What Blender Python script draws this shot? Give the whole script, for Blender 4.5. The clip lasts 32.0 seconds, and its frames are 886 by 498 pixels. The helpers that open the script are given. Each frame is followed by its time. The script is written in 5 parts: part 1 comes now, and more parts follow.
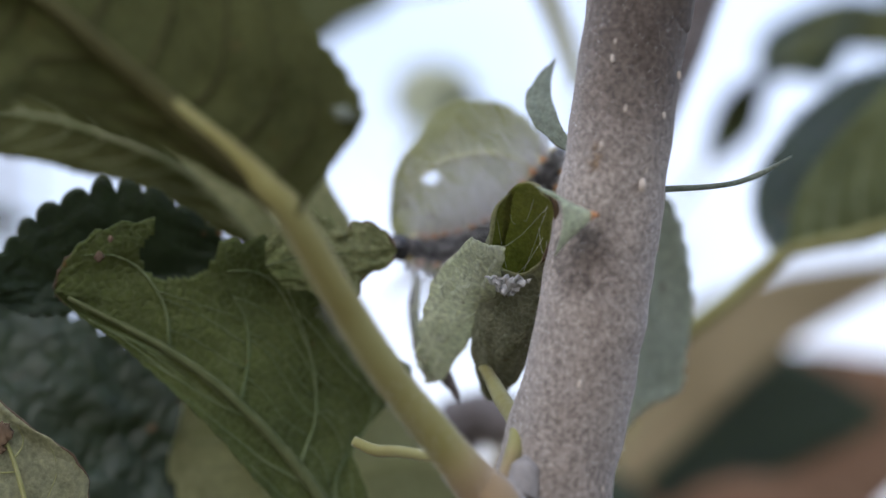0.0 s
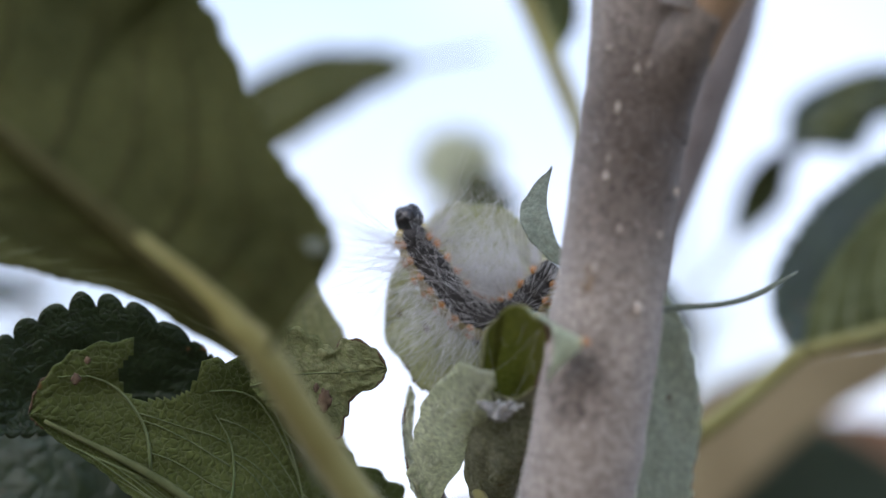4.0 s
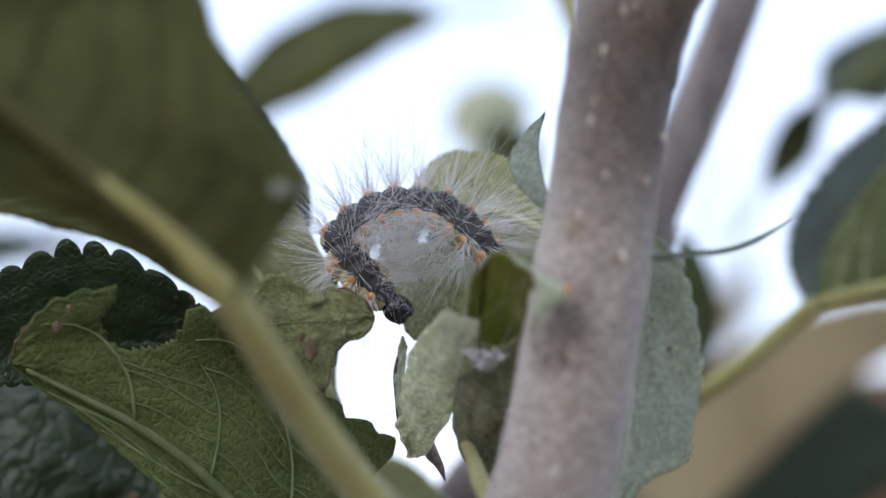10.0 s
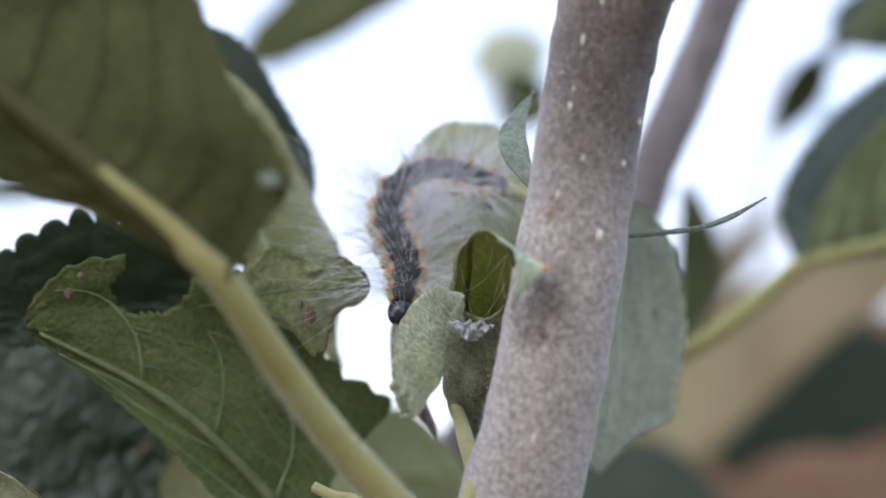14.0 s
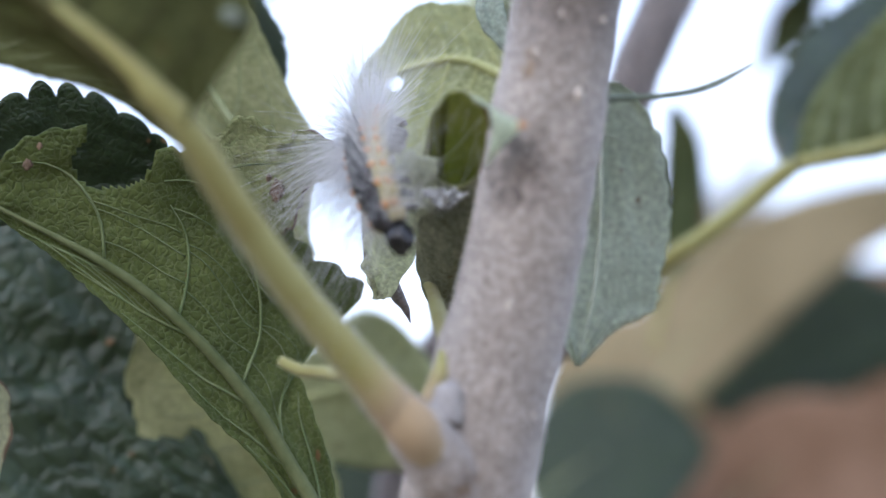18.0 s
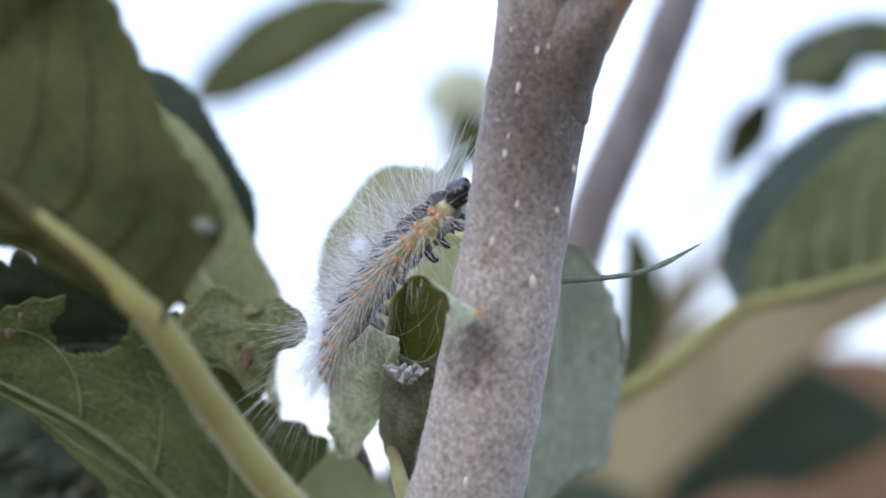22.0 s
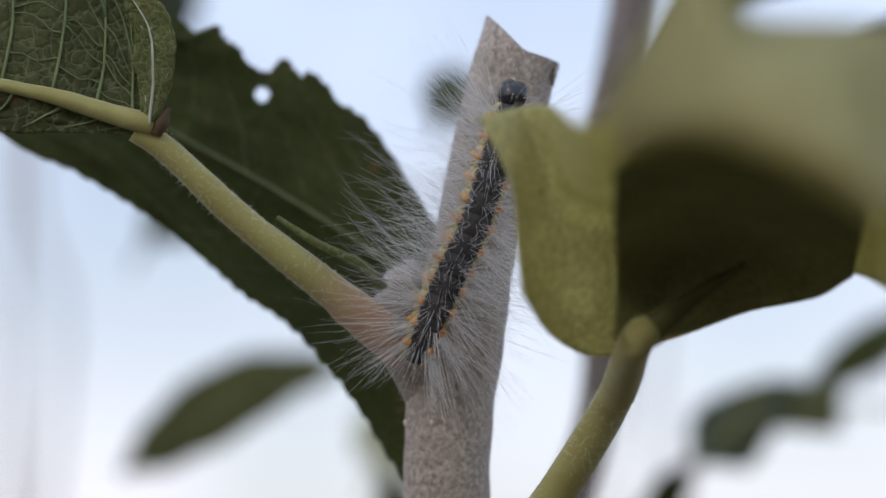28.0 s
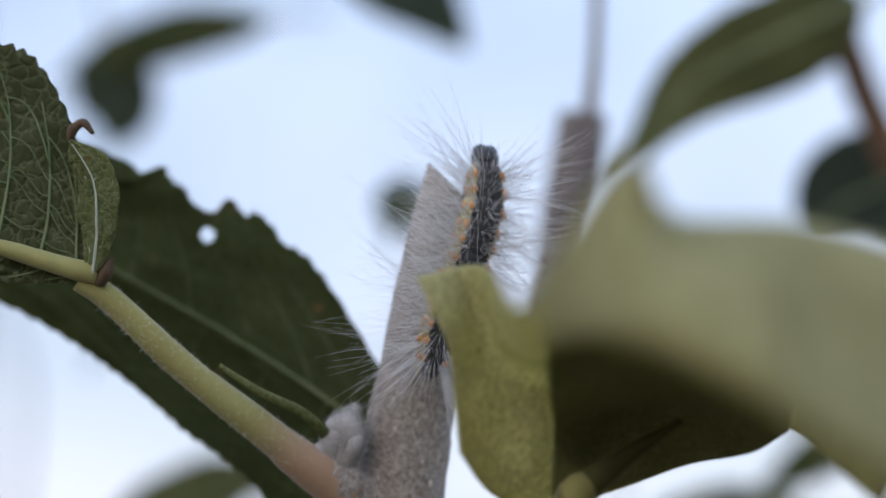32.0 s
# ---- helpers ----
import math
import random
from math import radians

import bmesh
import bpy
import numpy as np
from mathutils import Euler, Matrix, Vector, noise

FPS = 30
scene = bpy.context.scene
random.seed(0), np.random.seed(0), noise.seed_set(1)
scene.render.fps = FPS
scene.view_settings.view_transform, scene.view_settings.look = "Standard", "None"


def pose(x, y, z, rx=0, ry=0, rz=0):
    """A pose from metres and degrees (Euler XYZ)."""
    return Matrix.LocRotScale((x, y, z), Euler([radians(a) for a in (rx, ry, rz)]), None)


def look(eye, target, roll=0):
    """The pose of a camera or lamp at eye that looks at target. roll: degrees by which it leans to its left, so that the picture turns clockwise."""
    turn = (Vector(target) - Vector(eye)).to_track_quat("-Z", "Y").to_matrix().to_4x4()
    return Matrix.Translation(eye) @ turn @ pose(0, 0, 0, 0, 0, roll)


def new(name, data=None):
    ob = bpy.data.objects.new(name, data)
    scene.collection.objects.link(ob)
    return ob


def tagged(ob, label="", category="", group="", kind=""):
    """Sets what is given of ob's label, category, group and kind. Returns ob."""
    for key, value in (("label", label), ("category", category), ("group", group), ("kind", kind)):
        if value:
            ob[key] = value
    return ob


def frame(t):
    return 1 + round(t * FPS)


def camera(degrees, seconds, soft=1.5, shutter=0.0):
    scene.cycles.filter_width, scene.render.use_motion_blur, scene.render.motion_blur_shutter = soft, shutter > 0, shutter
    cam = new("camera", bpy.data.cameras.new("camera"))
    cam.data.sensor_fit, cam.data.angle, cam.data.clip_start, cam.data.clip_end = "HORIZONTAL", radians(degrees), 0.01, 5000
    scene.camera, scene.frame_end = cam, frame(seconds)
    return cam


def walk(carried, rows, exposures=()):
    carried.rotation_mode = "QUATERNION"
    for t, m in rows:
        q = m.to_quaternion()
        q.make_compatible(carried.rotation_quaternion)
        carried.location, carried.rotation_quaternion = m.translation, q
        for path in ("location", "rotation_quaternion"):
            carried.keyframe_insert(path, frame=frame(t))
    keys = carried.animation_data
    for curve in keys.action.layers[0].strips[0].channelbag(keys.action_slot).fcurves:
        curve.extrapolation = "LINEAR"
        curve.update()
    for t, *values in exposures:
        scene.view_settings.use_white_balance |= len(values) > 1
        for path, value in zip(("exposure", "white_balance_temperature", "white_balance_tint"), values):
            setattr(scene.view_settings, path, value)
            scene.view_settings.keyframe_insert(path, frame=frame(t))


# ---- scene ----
# ---- camera ----
cam = camera(17.71, 32.0, soft=1.5)
PATH = [
    (0, (-0.02636, -0.31594, -0.04735), (0.11707, 1.64763, 0.30451), -1.40),
    (0.5, (-0.02388, -0.31296, -0.04655), (0.11161, 1.65196, 0.3009), -1.57),
    (1, (-0.02128, -0.30523, -0.04418), (0.10221, 1.65969, 0.30772), -1.52),
    (1.5, (-0.02091, -0.29902, -0.04434), (0.10147, 1.66655, 0.30432), -1.29),
    (2, (-0.02269, -0.29895, -0.04448), (0.10206, 1.66562, 0.30893), -1.25),
    (2.5, (-0.02152, -0.30003, -0.04251), (0.10482, 1.66386, 0.31413), -1.47),
    (3, (-0.01688, -0.29924, -0.03926), (0.09131, 1.66583, 0.31682), -1.37),
    (3.5, (-0.0147, -0.30174, -0.03354), (0.07858, 1.66452, 0.32018), -1.16),
    (4, (-0.0171, -0.30483, -0.03314), (0.0817, 1.65997, 0.32713), -1.45),
    (4.5, (-0.01689, -0.30403, -0.03425), (0.08015, 1.65986, 0.3314), -1.35),
    (6.5, (-0.01963, -0.29652, -0.03605), (0.07585, 1.66487, 0.34317), -1.64),
    (7, (-0.01892, -0.29422, -0.03579), (0.07834, 1.66906, 0.3331), -1.63),
    (7.5, (-0.01609, -0.29324, -0.03682), (0.07066, 1.67012, 0.33421), -1.59),
    (8, (-0.01565, -0.29358, -0.03694), (0.06399, 1.67175, 0.3252), -1.39),
    (8.5, (-0.01899, -0.29492, -0.03876), (0.05563, 1.67004, 0.32642), -1.30),
    (9, (-0.0207, -0.29321, -0.04274), (0.05668, 1.67071, 0.32745), -1.46),
    (9.5, (-0.01506, -0.29775, -0.04074), (0.04897, 1.66907, 0.31637), -1.10),
    (10, (-0.00631, -0.29841, -0.034), (0.03277, 1.6727, 0.30242), -1.00),
    (10.5, (-0.0121, -0.30137, -0.02439), (0.02796, 1.67529, 0.27765), -0.74),
    (11, (-0.01051, -0.30459, -0.02658), (0.03089, 1.67626, 0.2464), -0.43),
    (11.5, (-0.01181, -0.31138, -0.02616), (0.02751, 1.67165, 0.23087), -0.22),
    (12, (-0.00803, -0.31333, -0.03226), (0.01861, 1.67039, 0.22098), -0.08),
    (12.5, (-0.00787, -0.31704, -0.03183), (0.0042, 1.66774, 0.21419), -0.06),
    (13, (-0.00849, -0.31568, -0.03251), (0.00379, 1.66749, 0.2261), -0.05),
    (13.5, (-0.00033, -0.31432, -0.03205), (-0.00808, 1.66788, 0.2341), 0.01),
    (14, (0.00153, -0.31603, -0.02753), (-0.00352, 1.66686, 0.2335), -0.47),
    (14.5, (0.00077, -0.31453, -0.03271), (-0.00932, 1.66493, 0.25299), -0.12),
    (16.5, (-0.00072, -0.30588, -0.03356), (0.01033, 1.67491, 0.24275), -0.30),
    (17, (-0.00082, -0.30793, -0.0328), (0.01304, 1.67315, 0.24126), -0.23),
    (17.5, (0.00285, -0.30561, -0.0391), (0.00188, 1.67265, 0.25502), 0.00),
    (18, (0.00391, -0.30108, -0.04398), (0.0016, 1.67833, 0.2422), -0.19),
    (18.5, (0.00358, -0.29844, -0.04531), (-0.00959, 1.68049, 0.24389), 0.09),
    (19, (0, -0.30011, -0.04218), (-0.00278, 1.68018, 0.23791), 0.03),
    (19.5, (0.00376, -0.30028, -0.04033), (-0.01964, 1.67925, 0.24412), 0.19),
    (20, (-0.00105, -0.30776, -0.03654), (-0.00277, 1.67088, 0.25501), 0.23),
    (20.5, (0, -0.31218, -0.03205), (-0.00428, 1.66707, 0.25527), 0.33),
    (21, (0.00402, -0.31534, -0.02856), (0.00575, 1.66469, 0.25335), 0.30),
    (21.5, (0.00545, -0.31686, -0.02738), (0.01833, 1.66362, 0.25106), 0.24),
    (22, (0.00493, -0.31979, -0.02629), (0.02364, 1.66029, 0.25462), -0.11),
    (22.5, (0.00142, -0.32607, -0.0229), (0.03925, 1.65293, 0.26364), -0.45),
    (23, (0.00436, -0.32565, -0.01683), (0.038, 1.65446, 0.26251), -0.10),
    (23.5, (0.00561, -0.32856, -0.0137), (0.04372, 1.65057, 0.27192), -0.10),
    (24, (0.00521, -0.3271, -0.00777), (0.04253, 1.65115, 0.28402), -0.64),
    (24.5, (0.00852, -0.33176, -0.00319), (0.04267, 1.64702, 0.28532), -0.41),
    (25, (0.00661, -0.33281, 0.0051), (0.04273, 1.64665, 0.28873), -0.38),
    (25.5, (0.00799, -0.33513, 0.01115), (0.03815, 1.64313, 0.30368), -0.09),
    (27.5, (0.01331, -0.34795, 0.02695), (0.04779, 1.62816, 0.33326), -0.80),
    (28, (0.01379, -0.34891, 0.03093), (0.05248, 1.62621, 0.34302), -1.20),
    (28.5, (0.01479, -0.35163, 0.03413), (0.05477, 1.62182, 0.35649), -0.68),
    (29, (0.01476, -0.36042, 0.03864), (0.06566, 1.61297, 0.35977), -0.81),
    (29.5, (0.01861, -0.36306, 0.04019), (0.06215, 1.6089, 0.37108), -0.98),
    (30, (0.02138, -0.36473, 0.04223), (0.06364, 1.60705, 0.37434), -0.79),
    (30.5, (0.0234, -0.36564, 0.04486), (0.06912, 1.60581, 0.37842), -0.81),
    (31, (0.02066, -0.36065, 0.04332), (0.06423, 1.61006, 0.38158), -0.98),
    (31.5, (0.01764, -0.35451, 0.04302), (0.06909, 1.61494, 0.38739), -1.39),
    (32, (0.01733, -0.35402, 0.04223), (0.07703, 1.61563, 0.38413), -1.24),
]
EXPOSURES = [(0.0, 0.18, 6350, 15), (9.0, 0.37, 6250, 15), (14.0, 0.68, 6150, 15), (17.0, 0.88, 5950, 15), (21.0, 0.86, 5950, 14), (23.0, 0.33, 6150, 14), (24.0, -0.10, 6550, 15), (25.0, -0.42, 6300, 14), (28.0, -0.26, 6600, 13), (30.0, -0.28, 6250, 12), (32.0, -0.22, 6250, 13)]
walk(cam, [(t, look(eye, target, roll)) for t, eye, target, roll in PATH], EXPOSURES)
cam.data.dof.use_dof = True
cam.data.dof.focus_distance = 0.320
cam.data.dof.aperture_fstop = 11.0

# ---- light ----
world = bpy.data.worlds.new("sky")
scene.world = world
world.use_nodes = True
wn, wl = world.node_tree.nodes, world.node_tree.links
sky = wn.new("ShaderNodeTexSky")
sky.sky_type = "NISHITA"
sky.sun_disc = False
sky.sun_elevation, sky.sun_rotation = radians(35), radians(215)
sky.dust_density = 2.0
veil = wn.new("ShaderNodeTexNoise")
veil.inputs["Scale"].default_value, veil.inputs["Detail"].default_value = 3.5, 4.0
way = wn.new("ShaderNodeTexCoord")
wl.new(way.outputs["Generated"], veil.inputs["Vector"])
thin = wn.new("ShaderNodeMapRange")
thin.inputs["From Min"].default_value, thin.inputs["From Max"].default_value = 0.35, 0.65
thin.inputs["To Min"].default_value, thin.inputs["To Max"].default_value = 0.22, 0.86
wl.new(veil.outputs[0], thin.inputs["Value"])
haze = wn.new("ShaderNodeMix")
haze.data_type = "RGBA"
apart = wn.new("ShaderNodeSeparateXYZ")
wl.new(way.outputs["Generated"], apart.inputs[0])
dome = wn.new("ShaderNodeMapRange")
for k, q in (("From Min", 0.25), ("From Max", 1.0), ("To Min", 1.0), ("To Max", 1.6)):
    dome.inputs[k].default_value = q
wl.new(apart.outputs["Z"], dome.inputs["Value"])
cloud = wn.new("ShaderNodeVectorMath")
cloud.operation = "SCALE"
tone = wn.new("ShaderNodeMapRange")
for k, q in (("From Min", 0.06), ("From Max", 0.26), ("To Min", 0.0), ("To Max", 1.0)):
    tone.inputs[k].default_value = q
wl.new(apart.outputs["Z"], tone.inputs["Value"])
tint = wn.new("ShaderNodeMix")
tint.data_type = "RGBA"
tint.inputs[6].default_value, tint.inputs[7].default_value = (9.6, 9.6, 10.6, 1.0), (7.7, 9.0, 11.2, 1.0)
wl.new(tone.outputs[0], tint.inputs[0])
wl.new(tint.outputs[2], cloud.inputs[0])
wl.new(dome.outputs[0], cloud.inputs["Scale"])
wl.new(cloud.outputs[0], haze.inputs[7])
wl.new(thin.outputs[0], haze.inputs[0])
wl.new(sky.outputs[0], haze.inputs[6])
wl.new(haze.outputs[2], wn["Background"].inputs[0])
wn["Background"].inputs[1].default_value = 0.15
sun = new("sun", bpy.data.lights.new("sun", "SUN"))
sun.data.energy, sun.data.angle, sun.data.color = 0.3, radians(20), (1.0, 0.95, 0.87)
sun.matrix_world = look((0.0, 0.0, 0.0), (0.47, 0.67, -0.57))


# ---- materials ----
def shader(name, rough=0.6, spec=0.5):
    m = bpy.data.materials.new(name)
    m.use_nodes = True
    p = m.node_tree.nodes["Principled BSDF"]
    p.inputs["Roughness"].default_value = rough
    p.inputs["Specular IOR Level"].default_value = spec
    return m, m.node_tree.nodes, m.node_tree.links, p


def noise_node(n, l, scale, detail=5.0, coords="Object", rough=0.55, stretch=(1, 1, 1)):
    c = n.new("ShaderNodeTexCoord")
    mp = n.new("ShaderNodeMapping")
    mp.inputs["Scale"].default_value = stretch
    t = n.new("ShaderNodeTexNoise")
    t.inputs["Scale"].default_value, t.inputs["Detail"].default_value, t.inputs["Roughness"].default_value = scale, detail, rough
    l.new(c.outputs[coords], mp.inputs[0])
    l.new(mp.outputs[0], t.inputs["Vector"])
    return t


def ramp(n, l, source, *stops):
    r = n.new("ShaderNodeValToRGB")
    while len(r.color_ramp.elements) < len(stops):
        r.color_ramp.elements.new(0.5)
    for e, (at, col) in zip(r.color_ramp.elements, stops):
        e.position, e.color = at, (*col, 1.0)
    l.new(source, r.inputs[0])
    return r.outputs[0]


def mixed(n, l, fac, a, b, mode="MIX"):
    x = n.new("ShaderNodeMix")
    x.data_type, x.blend_type = "RGBA", mode
    for k, v in ((0, fac), (6, a), (7, b)):
        if isinstance(v, bpy.types.NodeSocket):
            l.new(v, x.inputs[k])
        else:
            x.inputs[k].default_value = v if k == 0 else (*v, 1.0)
    return x.outputs[2]


def bump(n, l, p, height, strength, depth):
    b = n.new("ShaderNodeBump")
    b.inputs["Strength"].default_value, b.inputs["Distance"].default_value = strength, depth
    l.new(height, b.inputs["Height"])
    l.new(b.outputs[0], p.inputs["Normal"])
    return b


def leaf_material(name, dark, light, vein, rough, spec, glow, relief=0.0006, cells=420.0, lime=0.5):
    """Leaf skin: blotches, a fine net of veins in relief, side veins along the blade's own coordinates, light through the blade."""
    m, n, l, p = shader(name, rough, spec)
    big = noise_node(n, l, 90.0)
    tint = ramp(n, l, big.outputs[0], (0.32, dark), (0.68, light))
    c = n.new("ShaderNodeTexCoord")
    net = n.new("ShaderNodeTexVoronoi")
    net.feature = "DISTANCE_TO_EDGE"
    net.inputs["Scale"].default_value = cells
    warp = noise_node(n, l, cells * 0.8, 3.0)
    push = n.new("ShaderNodeVectorMath")
    push.operation = "MULTIPLY_ADD"
    push.inputs[1].default_value = (1.5 / cells,) * 3
    l.new(warp.outputs[1], push.inputs[0])
    l.new(c.outputs["Object"], push.inputs[2])
    l.new(push.outputs[0], net.inputs["Vector"])
    lines = ramp(n, l, net.outputs["Distance"], (0.0, (0.55, 0.55, 0.55)), (0.09, (0, 0, 0)))
    fine = noise_node(n, l, 1500.0, 3.0)
    col = mixed(n, l, lines, tint, vein)
    grain = ramp(n, l, fine.outputs[0], (0.3, (0.72, 0.72, 0.72)), (0.7, (1.18, 1.18, 1.18)))
    col = mixed(n, l, 1.0, col, grain, "MULTIPLY")
    spots = noise_node(n, l, 330.0, 2.0)
    rust = ramp(n, l, spots.outputs[0], (0.70, (0, 0, 0)), (0.76, (1, 1, 1)))
    col = mixed(n, l, rust, col, (0.16, 0.085, 0.035))
    l.new(col, p.inputs["Base Color"])
    soft = ramp(n, l, net.outputs["Distance"], (0.0, (0, 0, 0)), (0.12, (0.55, 0.55, 0.55)), (0.25, (0.85, 0.85, 0.85)), (0.45, (1, 1, 1)))
    hsum = mixed(n, l, 0.35, soft, fine.outputs[1])
    bump(n, l, p, hsum, 0.6, relief)
    tr = n.new("ShaderNodeBsdfTranslucent")
    l.new(mixed(n, l, lime, col, (0.42, 0.5, 0.10)) if lime > 0.2 else mixed(n, l, 1.0, col, (1.45, 1.42, 1.35), "MULTIPLY"), tr.inputs["Color"])
    mix = n.new("ShaderNodeMixShader")
    mix.inputs[0].default_value = glow
    l.new(p.outputs[0], mix.inputs[1])
    l.new(tr.outputs[0], mix.inputs[2])
    l.new(mix.outputs[0], n["Material Output"].inputs[0])
    return m


LEAF_TOP = leaf_material("leaf_upper_skin", (0.013, 0.025, 0.010), (0.030, 0.049, 0.018), (0.020, 0.038, 0.015), 0.40, 0.36, 0.09, 0.00035, 1100.0)
LEAF_UNDER = leaf_material("leaf_downy_underside", (0.049, 0.055, 0.016), (0.102, 0.108, 0.034), (0.15, 0.16, 0.065), 0.85, 0.2, 0.22, 0.0006, 1000.0)
LEAF_FELT = leaf_material("leaf_felted_underside", (0.092, 0.106, 0.036), (0.168, 0.184, 0.070), (0.29, 0.31, 0.165), 0.85, 0.2, 0.27, 0.0006, 1000.0)
LEAF_GREY = leaf_material("leaf_grey_underside", (0.44, 0.50, 0.39), (0.57, 0.63, 0.50), (0.64, 0.68, 0.55), 0.9, 0.15, 0.48, 0.0006, 1500.0, lime=0.1)
LEAF_GREYGREEN = leaf_material("leaf_grey_green_underside", (0.34, 0.36, 0.165), (0.50, 0.515, 0.26), (0.57, 0.58, 0.33), 0.85, 0.2, 0.5, 0.0005, 1400.0, lime=0.1)
LEAF_OLIVE = leaf_material("leaf_olive_inside", (0.11, 0.115, 0.02), (0.22, 0.22, 0.04), (0.25, 0.245, 0.07), 0.7, 0.3, 0.35, 0.0008, 1800.0)
LEAF_CRINKLED = leaf_material("leaf_crinkled_grey", (0.22, 0.23, 0.135), (0.56, 0.57, 0.41), (0.56, 0.57, 0.43), 0.9, 0.15, 0.5, 0.0012, 1200.0, lime=0.1)
LEAF_NET = leaf_material("leaf_netted_underside", (0.042, 0.049, 0.018), (0.085, 0.093, 0.037), (0.20, 0.215, 0.11), 0.85, 0.2, 0.24, 0.0007, 560.0)
LEAF_QUILT = leaf_material("leaf_quilted_upper_skin", (0.016, 0.030, 0.013), (0.034, 0.054, 0.024), (0.02, 0.038, 0.017), 0.40, 0.38, 0.08, 0.0010, 300.0)
LEAF_VEINED = leaf_material("leaf_veined_underside", (0.059, 0.082, 0.019), (0.118, 0.148, 0.041), (0.18, 0.21, 0.10), 0.75, 0.25, 0.22, 0.0004, 1100.0)
# darker than the cupped leaf's skin: carries the shade inside its hollow
LEAF_SHADE = leaf_material("leaf_shaded_skin", (0.15, 0.152, 0.058), (0.23, 0.23, 0.098), (0.24, 0.24, 0.11), 0.8, 0.2, 0.25, 0.0002, 1600.0)
LEAF_PALE = leaf_material("leaf_pale_underside", (0.40, 0.41, 0.25), (0.52, 0.52, 0.33), (0.55, 0.55, 0.36), 0.85, 0.2, 0.6, 0.0003, 1200.0, lime=0.1)
LEAF_CUP = leaf_material("leaf_cupped_underside", (0.40, 0.375, 0.185), (0.56, 0.535, 0.30), (0.57, 0.55, 0.33), 0.85, 0.2, 0.58, 0.0004, 620.0, lime=0.1)
LEAF_LOBE = leaf_material("leaf_bleached_underside", (0.12, 0.15, 0.045), (0.34, 0.34, 0.17), (0.20, 0.24, 0.09), 0.8, 0.2, 0.35, 0.0005, 1300.0, lime=0.2)
LEAF_STRIP = leaf_material("leaf_silvery_skin", (0.47, 0.49, 0.36), (0.72, 0.74, 0.59), (0.73, 0.75, 0.61), 0.9, 0.15, 0.5, 0.0012, 900.0, lime=0.1)
LEAF_DUSTY = leaf_material("leaf_dusty_skin", (0.20, 0.235, 0.18), (0.31, 0.345, 0.27), (0.36, 0.39, 0.31), 0.9, 0.15, 0.35, 0.0003, 1500.0, lime=0.1)
LEAF_GREEN = leaf_material("leaf_green_underside", (0.026, 0.032, 0.009), (0.053, 0.062, 0.019), (0.08, 0.098, 0.04), 0.85, 0.12, 0.18, 0.0003, 1000.0)


def plain(name, a, b, scale, rough, relief=0.0002, spec=0.4, glow=0.0, flush=()):
    """flush: places, with a reach and a colour, round which the colour turns."""
    m, n, l, p = shader(name, rough, spec)
    t = noise_node(n, l, scale)
    col = ramp(n, l, t.outputs[0], (0.33, a), (0.67, b))
    for spot, wide, tone in flush:
        at = n.new("ShaderNodeTexCoord")
        far = n.new("ShaderNodeVectorMath")
        far.operation = "DISTANCE"
        far.inputs[1].default_value = spot
        l.new(at.outputs["Object"], far.inputs[0])
        zone = n.new("ShaderNodeMapRange")
        zone.interpolation_type = "SMOOTHSTEP"
        for k, q in (("From Min", 0.25 * wide), ("From Max", wide), ("To Min", 0.8), ("To Max", 0.0)):
            zone.inputs[k].default_value = q
        l.new(far.outputs["Value"], zone.inputs["Value"])
        col = mixed(n, l, zone.outputs[0], col, tone)
    l.new(col, p.inputs["Base Color"])
    f = noise_node(n, l, scale * 6, 3.0)
    bump(n, l, p, f.outputs[0], 0.5, relief)
    if glow:
        tr = n.new("ShaderNodeBsdfTranslucent")
        l.new(col, tr.inputs["Color"])
        mix = n.new("ShaderNodeMixShader")
        mix.inputs[0].default_value = glow
        l.new(p.outputs[0], mix.inputs[1])
        l.new(tr.outputs[0], mix.inputs[2])
        l.new(mix.outputs[0], n["Material Output"].inputs[0])
    return m


